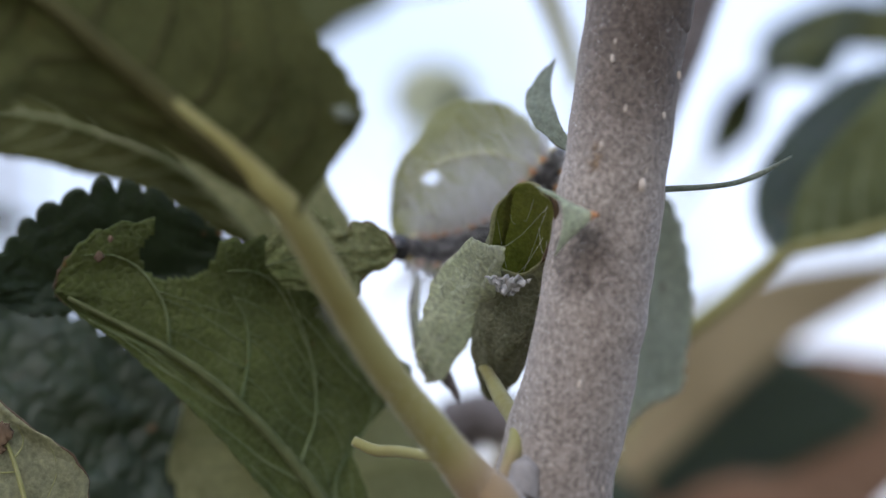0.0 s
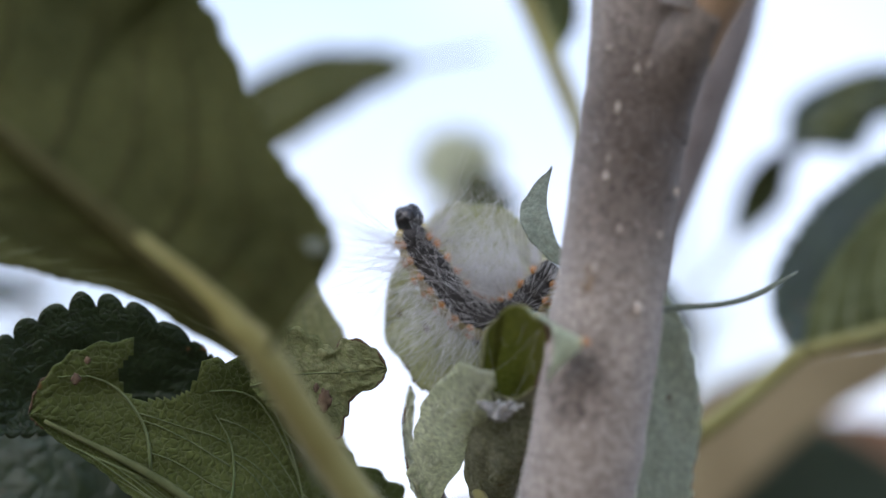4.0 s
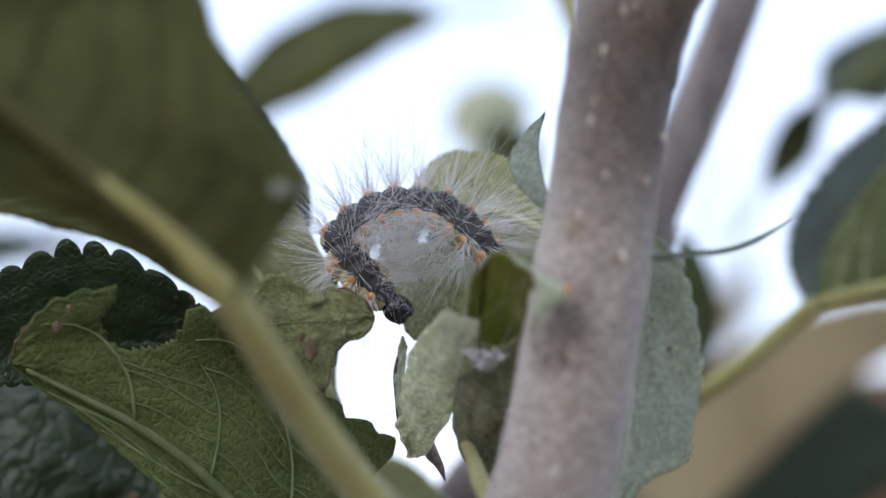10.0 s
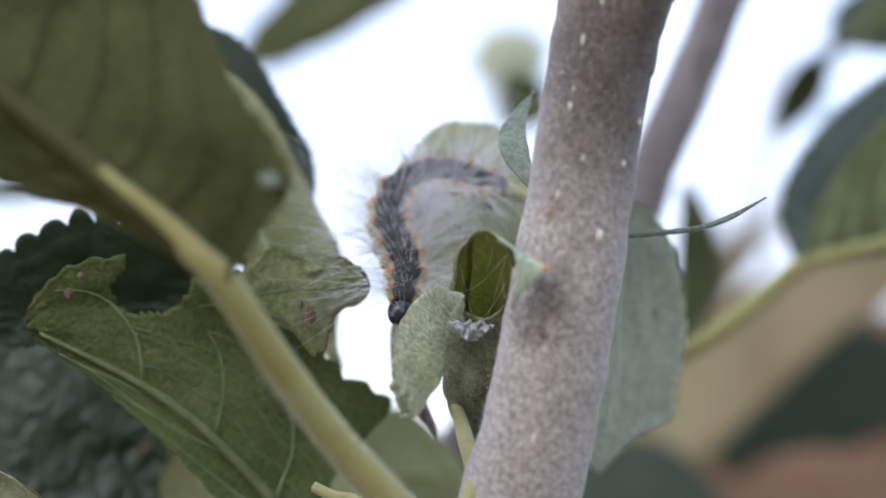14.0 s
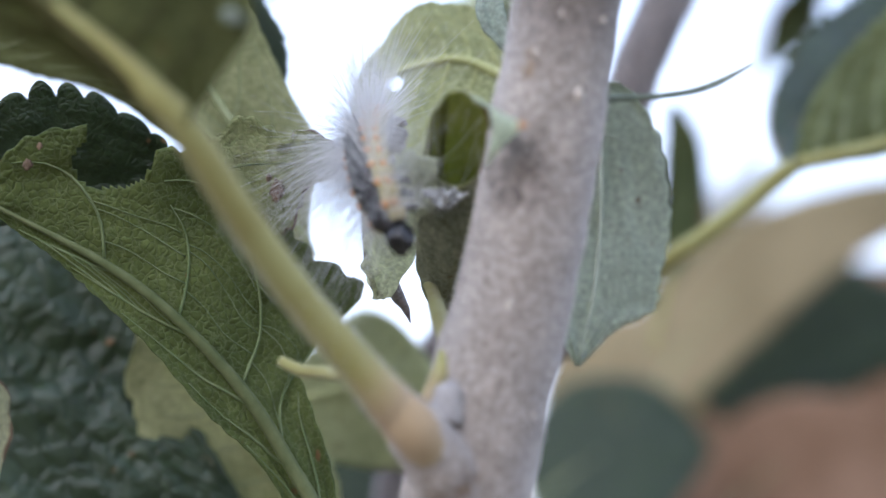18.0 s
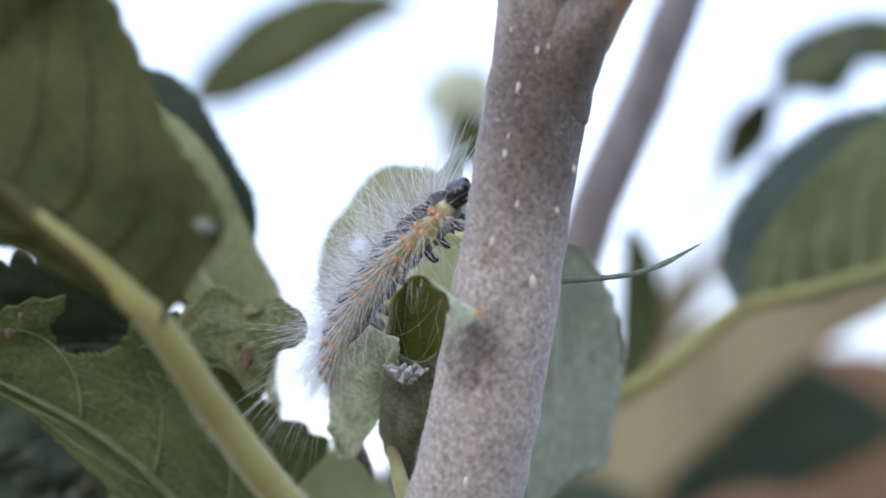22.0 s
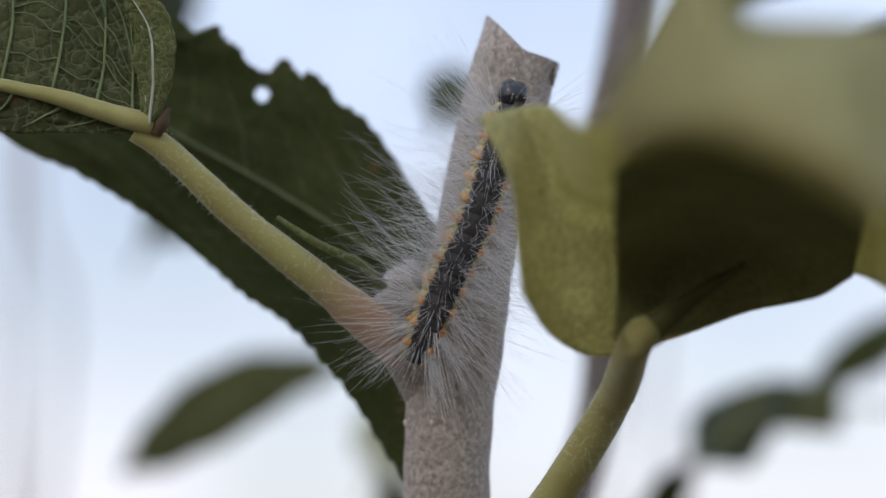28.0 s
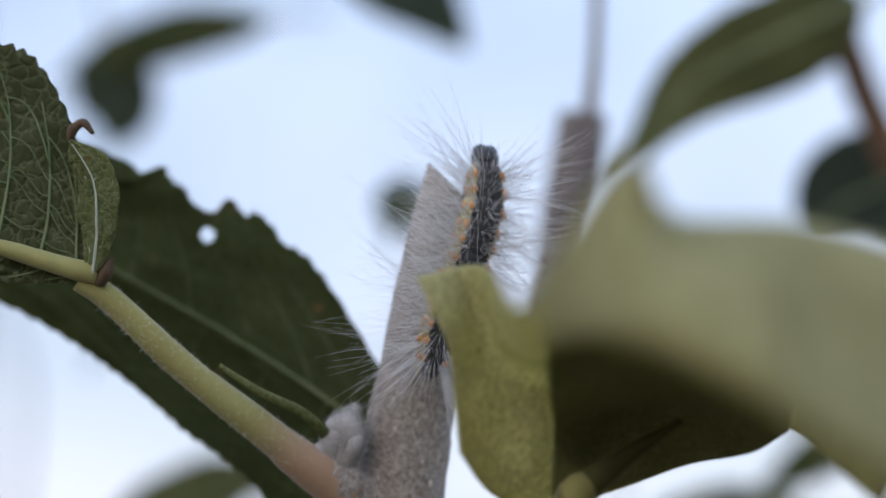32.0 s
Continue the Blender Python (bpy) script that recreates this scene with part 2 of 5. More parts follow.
def bark_material(name, a, b, c, joint=False):
    m, n, l, p = shader(name, 0.75, 0.3)
    big = noise_node(n, l, 60.0, 4.0, stretch=(1, 1, 0.35))
    small = noise_node(n, l, 1700.0, 5.0, rough=0.75)
    col = ramp(n, l, big.outputs[0], (0.34, a), (0.62, b))
    speck = ramp(n, l, small.outputs[0], (0.38, (0.50, 0.49, 0.48)), (0.64, (1.38, 1.38, 1.38)))
    mid = noise_node(n, l, 420.0, 5.0)
    col = mixed(n, l, ramp(n, l, mid.outputs[0], (0.50, (0, 0, 0)), (0.80, (0.5, 0.5, 0.5))), col, c)
    streak = noise_node(n, l, 170.0, 4.0, stretch=(1, 1, 0.3))
    col = mixed(n, l, ramp(n, l, streak.outputs[0], (0.52, (0, 0, 0)), (0.72, (0.6, 0.6, 0.6))), col, tuple(q * 0.75 for q in c))
    if joint:
        # downy brown stains under the second joint and beside the rolled leaf, rusty ones at the first joint and higher up
        for spot, near, wide, most, stain in (((0.0208, -0.0166, 0.032), 0.012, 0.027, 0.92, (0.095, 0.072, 0.055)), ((0.0102, -0.0139, 0.0055), 0.0075, 0.0105, 0.75, (0.095, 0.072, 0.055)), ((0.0046, -0.0105, -0.0262), 0.0066, 0.0085, 0.8, (0.16, 0.085, 0.03)), ((0.0111, -0.0165, 0.016), 0.0064, 0.0080, 0.7, (0.22, 0.13, 0.05))):
            at = n.new("ShaderNodeTexCoord")
            far = n.new("ShaderNodeVectorMath")
            far.operation = "DISTANCE"
            far.inputs[1].default_value = spot
            l.new(at.outputs["Object"], far.inputs[0])
            ragged = n.new("ShaderNodeMath")
            ragged.operation = "MULTIPLY_ADD"
            ragged.inputs[1].default_value = 0.012
            l.new(mid.outputs[0], ragged.inputs[0])
            l.new(far.outputs["Value"], ragged.inputs[2])
            zone = n.new("ShaderNodeMapRange")
            for k, q in (("From Min", near), ("From Max", wide), ("To Min", most), ("To Max", 0.0)):
                zone.inputs[k].default_value = q
            l.new(ragged.outputs[0], zone.inputs["Value"])
            col = mixed(n, l, zone.outputs[0], col, stain)
    col = mixed(n, l, 1.0, col, speck, "MULTIPLY")
    l.new(col, p.inputs["Base Color"])
    p.inputs["Sheen Weight"].default_value = 0.25
    bump(n, l, p, small.outputs[0], 0.6, 0.0005)
    return m


BARK = bark_material("downy_grey_bark", (0.315, 0.265, 0.222), (0.425, 0.370, 0.318), (0.235, 0.185, 0.15), True)
BARK_DARK = bark_material("brown_bark", (0.15, 0.125, 0.11), (0.25, 0.215, 0.195), (0.11, 0.08, 0.065))
LENTICEL = plain("pale_lenticel", (0.46, 0.39, 0.32), (0.62, 0.55, 0.46), 900.0, 0.8)
PETIOLE = plain("downy_green_petiole", (0.265, 0.235, 0.07), (0.33, 0.315, 0.115), 110.0, 0.75, 0.0003, 0.3, 0.1, (((0.0005, -0.0142, -0.0203), 0.010, (0.37, 0.25, 0.155)), ((0.0255, -0.0205, 0.0436), 0.012, (0.38, 0.24, 0.165)), ((0.0130, -0.0235, 0.0730), 0.013, (0.42, 0.25, 0.175))))
PETIOLE.node_tree.nodes["Principled BSDF"].inputs["Sheen Weight"].default_value = 0.25
VEIN_GREEN = plain("green_vein", (0.13, 0.18, 0.07), (0.22, 0.26, 0.12), 300.0, 0.7, 0.0001, 0.3, 0.15)
VEIN = plain("pale_vein", (0.26, 0.30, 0.14), (0.38, 0.40, 0.22), 300.0, 0.7, 0.0001, 0.3, 0.15)
TIP_RED = plain("red_leaf_tip", (0.42, 0.15, 0.08), (0.50, 0.34, 0.13), 700.0, 0.7)
VEIN_OLIVE = plain("olive_vein", (0.10, 0.125, 0.05), (0.17, 0.19, 0.085), 300.0, 0.8, 0.0001, 0.2, 0.15)
MIDRIB = plain("thick_olive_midrib", (0.050, 0.047, 0.015), (0.092, 0.087, 0.030), 110.0, 0.8, 0.0002, 0.2, 0.1)
VEIN_SOFT = plain("yellowish_vein", (0.44, 0.45, 0.19), (0.56, 0.56, 0.28), 300.0, 0.8, 0.0001, 0.3, 0.4)
VEIN_GREY = plain("grey_vein", (0.50, 0.54, 0.42), (0.62, 0.66, 0.53), 300.0, 0.8, 0.0001, 0.3, 0.3)
VEIN_DARK = plain("dark_sunken_vein", (0.018, 0.034, 0.013), (0.03, 0.05, 0.02), 300.0, 0.5, 0.0001, 0.3, 0.1)
BUD = plain("woolly_bud", (0.25, 0.225, 0.205), (0.38, 0.35, 0.325), 500.0, 0.9, 0.0005)
RUST = plain("dry_brown_edge", (0.060, 0.038, 0.020), (0.135, 0.088, 0.048), 400.0, 0.85)
CUT = plain("cut_wood", (0.36, 0.27, 0.20), (0.52, 0.42, 0.33), 500.0, 0.85)
SILK = plain("white_silk", (0.75, 0.75, 0.75), (0.85, 0.85, 0.85), 600.0, 0.5, 0.0002, 0.5, 0.4)
CAT_BLACK = plain("black_back_skin", (0.012, 0.011, 0.011), (0.05, 0.045, 0.042), 900.0, 0.55)
CAT_SIDE = plain("yellow_grey_flank_skin", (0.30, 0.25, 0.12), (0.60, 0.51, 0.27), 700.0, 0.6)
CAT_BELLY = plain("grey_belly_skin", (0.10, 0.09, 0.085), (0.24, 0.21, 0.18), 700.0, 0.6)
CAT_HEAD = plain("shiny_black_head", (0.006, 0.006, 0.007), (0.014, 0.014, 0.016), 600.0, 0.18, 0.00005, 0.6)
CAT_WART = plain("orange_wart", (0.60, 0.24, 0.06), (0.74, 0.40, 0.13), 800.0, 0.5)
CAT_MASK = plain("pale_mouthparts", (0.55, 0.50, 0.42), (0.7, 0.66, 0.6), 800.0, 0.4)
HAIR = plain("white_hair", (0.84, 0.83, 0.81), (0.92, 0.91, 0.90), 400.0, 0.35, 0.00002, 0.5, 0.4)
HAIR_DARK = plain("black_hair", (0.015, 0.014, 0.014), (0.04, 0.036, 0.034), 400.0, 0.4)
SOIL = plain("dry_soil", (0.065, 0.052, 0.030), (0.125, 0.095, 0.058), 4.0, 0.95, 0.01, 0.2)
DRY = plain("dry_orange_leaf", (0.18, 0.105, 0.06), (0.26, 0.16, 0.10), 60.0, 0.9, 0.0004, 0.2, 0.2)
STRAW = plain("straw_stem", (0.19, 0.15, 0.078), (0.28, 0.225, 0.125), 40.0, 0.9)


# ---- building blocks ----
def spline(points, count):
    """Points along a smooth curve through the given ones."""
    p = [Vector(q) for q in points]
    p = [2 * p[0] - p[1]] + p + [2 * p[-1] - p[-2]]
    out = []
    for i in range(count):
        s = i / (count - 1) * (len(p) - 3)
        k = min(int(s), len(p) - 4)
        f = s - k
        a, b, c, d = p[k : k + 4]
        out.append(0.5 * (2 * b + (c - a) * f + (2 * a - 5 * b + 4 * c - d) * f * f + (3 * b - a - 3 * c + d) * f**3))
    return out


def level(values, u):
    """A value between evenly spaced ones."""
    s = max(0.0, min(1.0, u)) * (len(values) - 1)
    k = min(int(s), len(values) - 2)
    f = s - k
    f = f * f * (3 - 2 * f)
    return values[k] * (1 - f) + values[k + 1] * f


def mesh_object(name, verts, faces, materials, parent=None, label="", slots=None, smooth=True, uv=None):
    me = bpy.data.meshes.new(name)
    me.from_pydata([tuple(v) for v in verts], [], faces)
    for m in materials:
        me.materials.append(m)
    if slots:
        me.polygons.foreach_set("material_index", slots)
    me.polygons.foreach_set("use_smooth", [smooth] * len(faces))
    me.update()
    ob = new(name, me)
    if parent:
        ob.parent = parent
    if label:
        ob["label"] = label
    return ob


def tube_data(points, radii, sides=12, count=24, rough=0.0, caps=True):
    """Vertices and faces of a round stem along a curve; rough: uneven skin, in metres."""
    pts = spline(points, count)
    verts, faces = [], []
    ref = Vector((0.31, -0.87, 0.38))
    for i, c in enumerate(pts):
        t = (pts[min(i + 1, count - 1)] - pts[max(i - 1, 0)]).normalized()
        a = (ref - t * ref.dot(t)).normalized()
        b = t.cross(a)
        r = level(radii, i / (count - 1))
        for k in range(sides):
            w = 2 * math.pi * k / sides
            d = a * math.cos(w) + b * math.sin(w)
            verts.append(c + d * (r + (rough * noise.noise((c + d * r) * 260.0) if rough else 0.0)))
    for i in range(count - 1):
        for k in range(sides):
            k2 = (k + 1) % sides
            faces.append((i * sides + k, i * sides + k2, (i + 1) * sides + k2, (i + 1) * sides + k))
    if caps:
        faces.append(tuple(range(sides - 1, -1, -1)))
        faces.append(tuple((count - 1) * sides + k for k in range(sides)))
    return verts, faces


def tube(name, points, radii, material, parent=None, label="", sides=12, count=24, rough=0.0):
    v, f = tube_data(points, radii, sides, count, rough)
    return mesh_object(name, v, f, [material], parent, label)


def ball_data(center, radii, axis=(0, 0, 1), seg=14, rings=9, bump_size=0.0):
    q = Vector((0, 0, 1)).rotation_difference(Vector(axis).normalized())
    verts, faces = [], []
    for i in range(rings + 1):
        a = math.pi * i / rings
        for k in range(seg):
            w = 2 * math.pi * k / seg
            d = Vector((math.sin(a) * math.cos(w), math.sin(a) * math.sin(w), math.cos(a)))
            p = Vector((d.x * radii[0], d.y * radii[1], d.z * radii[2]))
            verts.append(Vector(center) + q @ (p * (1 + bump_size * noise.noise(d * 2.3))))
    for i in range(rings):
        for k in range(seg):
            k2 = (k + 1) % seg
            faces.append((i * seg + k, (i + 1) * seg + k, (i + 1) * seg + k2, i * seg + k2))
    return verts, faces


def outline(u, kind="ovate"):
    if kind == "round":
        return max(0.0, math.sin(math.pi * min(1, u ** 0.85))) ** 0.62
    if kind == "lance":
        return max(0.0, math.sin(math.pi * u ** 0.8)) ** 1.1
    return max(0.0, math.sin(math.pi * u ** 0.75)) ** 0.8


def leaf(parent, label, mid, side, left, right, top, under, top_to=1, fold=(0.0, 0.0), curl=(0.0, 0.0), teeth=(26, 0.05), holes=(),
         bites=(), wave=0.0006, kind="ovate", petiole=None, pr=(0.0009, 0.0007), veins=7, rib=0.00055, rib_mat=None, vein_mat=None, rows=80, cols=24, thick=0.00022, seed=0, browned=(), cup=0.0, fine=False):
    """A leaf blade with two skins along a midrib, from its base to its tip. side: towards its right half; left, right: half widths,
    or the lines of the two edges, from base to tip;
    top_to: 1 if the upper skin lies on the side of midrib x side; fold, curl: how each half turns up towards that side, in radians."""
    pts = spline(mid, rows + 1)
    s0 = Vector(side)
    rnd = random.Random(seed + 17)
    off = Vector((rnd.random() * 9, rnd.random() * 9, rnd.random() * 9))

    edges = [spline(q, rows + 1) if isinstance(q, list) else None for q in (left, right)]

    def place(u, v, lift=0.0):
        x = max(0.0, min(1.0, u)) * rows
        i = min(int(x), rows - 1)
        c = pts[i].lerp(pts[i + 1], x - i)
        t = (pts[min(i + 2, rows)] - pts[max(i - 1, 0)]).normalized()
        s = (s0 - t * s0.dot(t)).normalized()
        nrm = t.cross(s)
        h = 1 if v > 0 else 0
        w = right if h else left
        w = 1.0 if edges[h] else level(w, u) * 0.01 if isinstance(w, tuple) else w * outline(u, kind)
        a = abs(v)
        saw = (u * teeth[0] * (0.9 + 0.2 * h)) % 1.0
        saw = 1 - abs(saw - 0.35) / 0.65 if saw > 0.35 else saw / 0.35
        if len(teeth) > 2:
            saw = abs(math.sin(math.pi * u * teeth[0]))
        saw = saw ** 0.6 if len(teeth) > 2 else saw
        w *= 1 + teeth[1] * (1 + 0.9 * noise.noise(off + Vector((u * 13, h * 4.0, 7.7)))) * (saw ** 0.7 - 0.5) * a**9
        w *= 1 + (0.02 if edges[h] else 0.05) * noise.noise(off + Vector((u * 5, h * 3.0, 0)))
        for bu, bh, depth, reach in bites:
            if bh == h:
                w *= 1 - depth * max(0.0, 1 - ((u - bu) / reach) ** 2) ** 0.5 * a
        ripple = noise.noise(off + Vector((u * 4.5, v * 2.2, 0.3))) * wave * (0.3 + a) + noise.noise(off + Vector((u * 14, v * 6, 1.3))) * wave * 0.35
        if edges[h]:
            span = edges[h][i].lerp(edges[h][i + 1], x - i) - c
            up = t.cross(span) * (1 if h else -1)
            up = up.normalized() if up.length > 1e-9 else nrm
            return c + span * (w * a) + up * (ripple + lift + cup * span.length * math.sin(math.pi * a)), up
        ang = fold[h] + curl[h] * a
        d = (s if h else -s) * math.cos(ang) + nrm * math.sin(ang)
        p = c + d * (w * a)
        up = (nrm * math.cos(ang) - (s if h else -s) * math.sin(ang)).normalized()
        return p + up * (ripple + lift), up

    verts, faces, slots, uvs = [], [], [], []
    grid = {}
    for layer in (1, -1):
        for i in range(rows + 1):
            for j in range(cols + 1):
                u, v = i / rows, 2 * j / cols - 1
                p, _ = place(u, v, layer * thick / 2)
                grid[layer, i, j] = len(verts)
                verts.append(p)
    kept = set()
    for i in range(rows):
        for j in range(cols):
            u, v = (i + 0.5) / rows, 2 * (j + 0.5) / cols - 1
            wob = 1 + 0.35 * noise.noise(off + Vector((u * 30, v * 9, 4)))
            mid_face = place(u, v)[0]
            if not any(math.hypot(mid_face.x - c[0], mid_face.z - c[2]) < r * (0.8 + 0.25 * wob) for c, r in holes):
                kept.add((i, j))
    for i, j in kept:
        for layer in (1, -1):
            q = [grid[layer, i, j], grid[layer, i, j + 1], grid[layer, i + 1, j + 1], grid[layer, i + 1, j]]
            faces.append(tuple(q[::-1] if layer > 0 else q))
            slots.append(0 if layer == top_to else 1)
        for di, dj, a, b in ((-1, 0, (i, j), (i, j + 1)), (1, 0, (i + 1, j + 1), (i + 1, j)), (0, -1, (i + 1, j), (i, j)), (0, 1, (i, j + 1), (i + 1, j + 1))):
            if (i + di, j + dj) not in kept:
                faces.append((grid[1, a[0], a[1]], grid[1, b[0], b[1]], grid[-1, b[0], b[1]], grid[-1, a[0], a[1]]))
                slots.append(1)
    ob = mesh_object("leaf", verts, faces, [top, under], parent, label, slots)
    for u0, u1, h in browned:
        line = [place(u0 + (u1 - u0) * k / 30, h)[0] for k in range(31)]
        tube("browned_edge", line, (0.00004, 0.00016, 0.00006, 0.0002, 0.00008, 0.00018, 0.00004), RUST, ob, "dry brown leaf edge", 6, 60, 0.0001)
    if petiole:
        tube("petiole", petiole, pr, PETIOLE, ob, "pale green downy leaf stalk", 12, 28, 0.00006)
    if rib:
        line = [place(k / 14 * 0.97, 1e-6, -top_to * 0.6 * rib)[0] for k in range(15)]
        tube("midrib", line, (rib, rib * 0.85, rib * 0.6, rib * 0.25), rib_mat or (VEIN_GREEN if under in (LEAF_GREEN, LEAF_VEINED) else VEIN), ob, "", 8, 30)
        vr = min(rib, 0.0008)
        skin = vein_mat or rib_mat or (VEIN_GREEN if under in (LEAF_GREEN, LEAF_VEINED) else VEIN)

        def along(k, h, f):
            u0 = 0.06 + 0.80 * (k + 0.25 * (h > 0)) / veins
            u = u0 + (0.10 * f + 0.13 * f**3) * (1 - 0.45 * u0) + 0.012 * noise.noise(off + Vector((k * 3.1, h * 2.0, f * 2.5)))
            return u, h * 0.86 * f**0.9

        def drawn(spots, *radii):
            line = []
            for u, v in spots:
                spot = place(u, v, -top_to * 0.25 * rib)[0]
                if any(math.hypot(spot.x - c[0], spot.z - c[2]) < r * 1.3 for c, r in holes):
                    break
                line.append(spot)
            if len(line) > 2:
                tube("vein", line, radii, skin, ob, "", 6, 12)

        for k in range(veins):
            for h in (-1, 1):
                drawn([along(k, h, q / 6) for q in range(7)], vr * 0.28, vr * 0.2, vr * 0.08)
                if not fine or k == veins - 1 or (place(along(k, h, 0.6)[0], h)[0] - place(along(k, h, 0.6)[0], 0.0)[0]).length < 0.008:
                    continue
                # the vein's end arches over to the next one, and bars run across between the two
                (u1, v1), (u2, v2) = along(k, h, 0.70), along(k + 1, h, 0.86)
                drawn([(u1 + (u2 - u1) * q / 6, v1 + (v2 - v1) * q / 6 + h * 0.07 * math.sin(math.pi * q / 6)) for q in range(7)], vr * 0.17, vr * 0.13, vr * 0.12)
                for n, f in enumerate((0.2, 0.36, 0.5, 0.62)):
                    (u1, v1), (u2, v2) = along(k, h, f), along(k + 1, h, f - 0.05 + 0.09 * (n % 2))
                    drawn([(u1 + (u2 - u1) * q / 4 + 0.006 * math.sin(q * 2.1 + n), v1 + (v2 - v1) * q / 4 + 0.02 * math.sin(q * 1.7 + k + n)) for q in range(5)], vr * 0.10, vr * 0.07, vr * 0.10)
    return ob


# ---- ground and far backdrop ----
gv, gf = [], []
for i in range(41):
    for k in range(41):
        x, y = (i - 20) / 20, (k - 20) / 20
        x, y = 400 * x * abs(x) ** 1.5, 400 * y * abs(y) ** 1.5
        gv.append((x, y, -0.95 + 0.02 * noise.noise(Vector((x, y, 0)) * 1.7)))
for i in range(40):
    for k in range(40):
        gf.append((i * 41 + k, (i + 1) * 41 + k, (i + 1) * 41 + k + 1, i * 41 + k + 1))
ground = tagged(mesh_object("ground", gv, gf, [SOIL]), "bare dry brown orchard soil", "ground", kind="structure")

# ---- the main shoot ----
shoot = tagged(new("apple_shoot"), "upright grey apple shoot with serrated leaves and a cut tip", "plant")
AXIS = [(0.0, -0.01, -0.96), (0.0, -0.006, -0.5), (-0.001, -0.002, -0.23), (-0.001, 0.0, -0.11), (0.0018, -0.001, -0.056), (0.0063, -0.004, -0.0251), (0.0123, -0.0075, -0.0007), (0.0166, -0.011, 0.0247), (0.0195, -0.0136, 0.0425), (0.0203, -0.0162, 0.0593), (0.022, -0.0182, 0.0732), (0.025, -0.0202, 0.088), (0.0282, -0.0218, 0.101), (0.0297, -0.0225, 0.1059)]
GIRTH = (0.011, 0.010, 0.0085, 0.0078, 0.0073, 0.0068, 0.0061, 0.0057, 0.0057, 0.0050, 0.0053, 0.0049, 0.0050, 0.0049)
sv, sf = tube_data(AXIS, GIRTH, 36, 312, 0.0003)
for q in range(36):
    # the slanting pruning cut
    p = sv[311 * 36 + q]
    p += (Vector(AXIS[-1]) - Vector(AXIS[-2])).normalized() * (-0.62 * (p.x - AXIS[-1][0]))
stem = mesh_object("stem", sv, sf, [BARK, CUT], shoot, "grey-brown downy bark with pale pores", [0] * (len(sf) - 1) + [1])
AXIS_FINE = spline(AXIS, 312)


def on_stem(k, angle, lift=0.0):
    """A place on the bark, angle 0 towards the viewer's side, 90 to the right, and the way out of the bark."""
    c, t = AXIS_FINE[k], (AXIS_FINE[min(k + 1, 311)] - AXIS_FINE[k - 1]).normalized()
    r = level(GIRTH, k / 311)
    out = Vector((math.sin(radians(angle)), -math.cos(radians(angle)), 0))
    out = (out - t * out.dot(t)).normalized()
    return c + out * (r + lift), out, t


rnd = random.Random(8)
for q in range(58):
    p, out, t = on_stem(rnd.randint(115, 311), rnd.uniform(-100, 100), -0.0001)
    size = rnd.uniform(0.00018, 0.00038)
    v, f = ball_data((0, 0, 0), (size * 0.75, size * 0.75, size * rnd.uniform(1.2, 2.2)), (0, 0, 1), 8, 5)
    turn = Matrix((out.cross(t), out, t)).transposed()
    mesh_object("lenticel", [p + turn @ w for w in v], f, [LENTICEL], stem)
for place_at, size in (((0.0046, -0.0112, -0.0253), 0.0005), ((0.0175, -0.016, 0.0133), 0.0007), ((0.0175, -0.015, 0.0133), 0.0008), ((0.0131, -0.0156, 0.0177), 0.0005), ((0.018, -0.0188, 0.0381), 0.0005), ((0.0145, -0.0169, 0.0271), 0.0005), ((0.0184, -0.0217, 0.0624), 0.0004), ((0.0154, -0.0199, 0.0626), 0.0004), ((0.0202, -0.0151, 0.0211), 0.0004), ((0.0128, -0.0094, -0.0191), 0.0004), ((0.0221, -0.0147, 0.0257), 0.0005)):
    v, f = ball_data(place_at, (size * 0.5, size * 0.45, size), (0, 0, 1), 10, 6)
    mesh_object("lenticel", v, f, [LENTICEL], stem)


def swelling(name, points, radii, material, label="", rough=0.0003):
    return tube(name, points, radii, material, shoot, label, 20, 20, rough)


def down(line, radii, count, seed, parent):
    """Fine pale down standing off a round stem."""
    rnd = random.Random(seed)
    pts = spline(line, 90)
    verts, faces = [], []
    for _ in range(count):
        f = rnd.random()
        k = min(int(f * 89), 88)
        c, t = pts[k].lerp(pts[k + 1], f * 89 - k), (pts[k + 1] - pts[k]).normalized()
        a = t.orthogonal().normalized()
        w = rnd.uniform(0, 6.2832)
        d = a * math.cos(w) + t.cross(a) * math.sin(w)
        base = c + d * (level(radii, f) - 0.0001)
        tip = base + (d + t * rnd.gauss(0.2, 0.6) + a * rnd.gauss(0, 0.4)).normalized() * rnd.uniform(0.00025, 0.0008)
        e = t.cross(d) * 0.00002
        n = len(verts)
        verts += [base + e, base - e, base + t * 0.00003, tip]
        faces += [(n, n + 1, n + 3), (n + 1, n + 2, n + 3), (n + 2, n, n + 3)]
    return tagged(mesh_object("down", verts, faces, [HAIR], parent, "fine pale down"), kind="stuff")


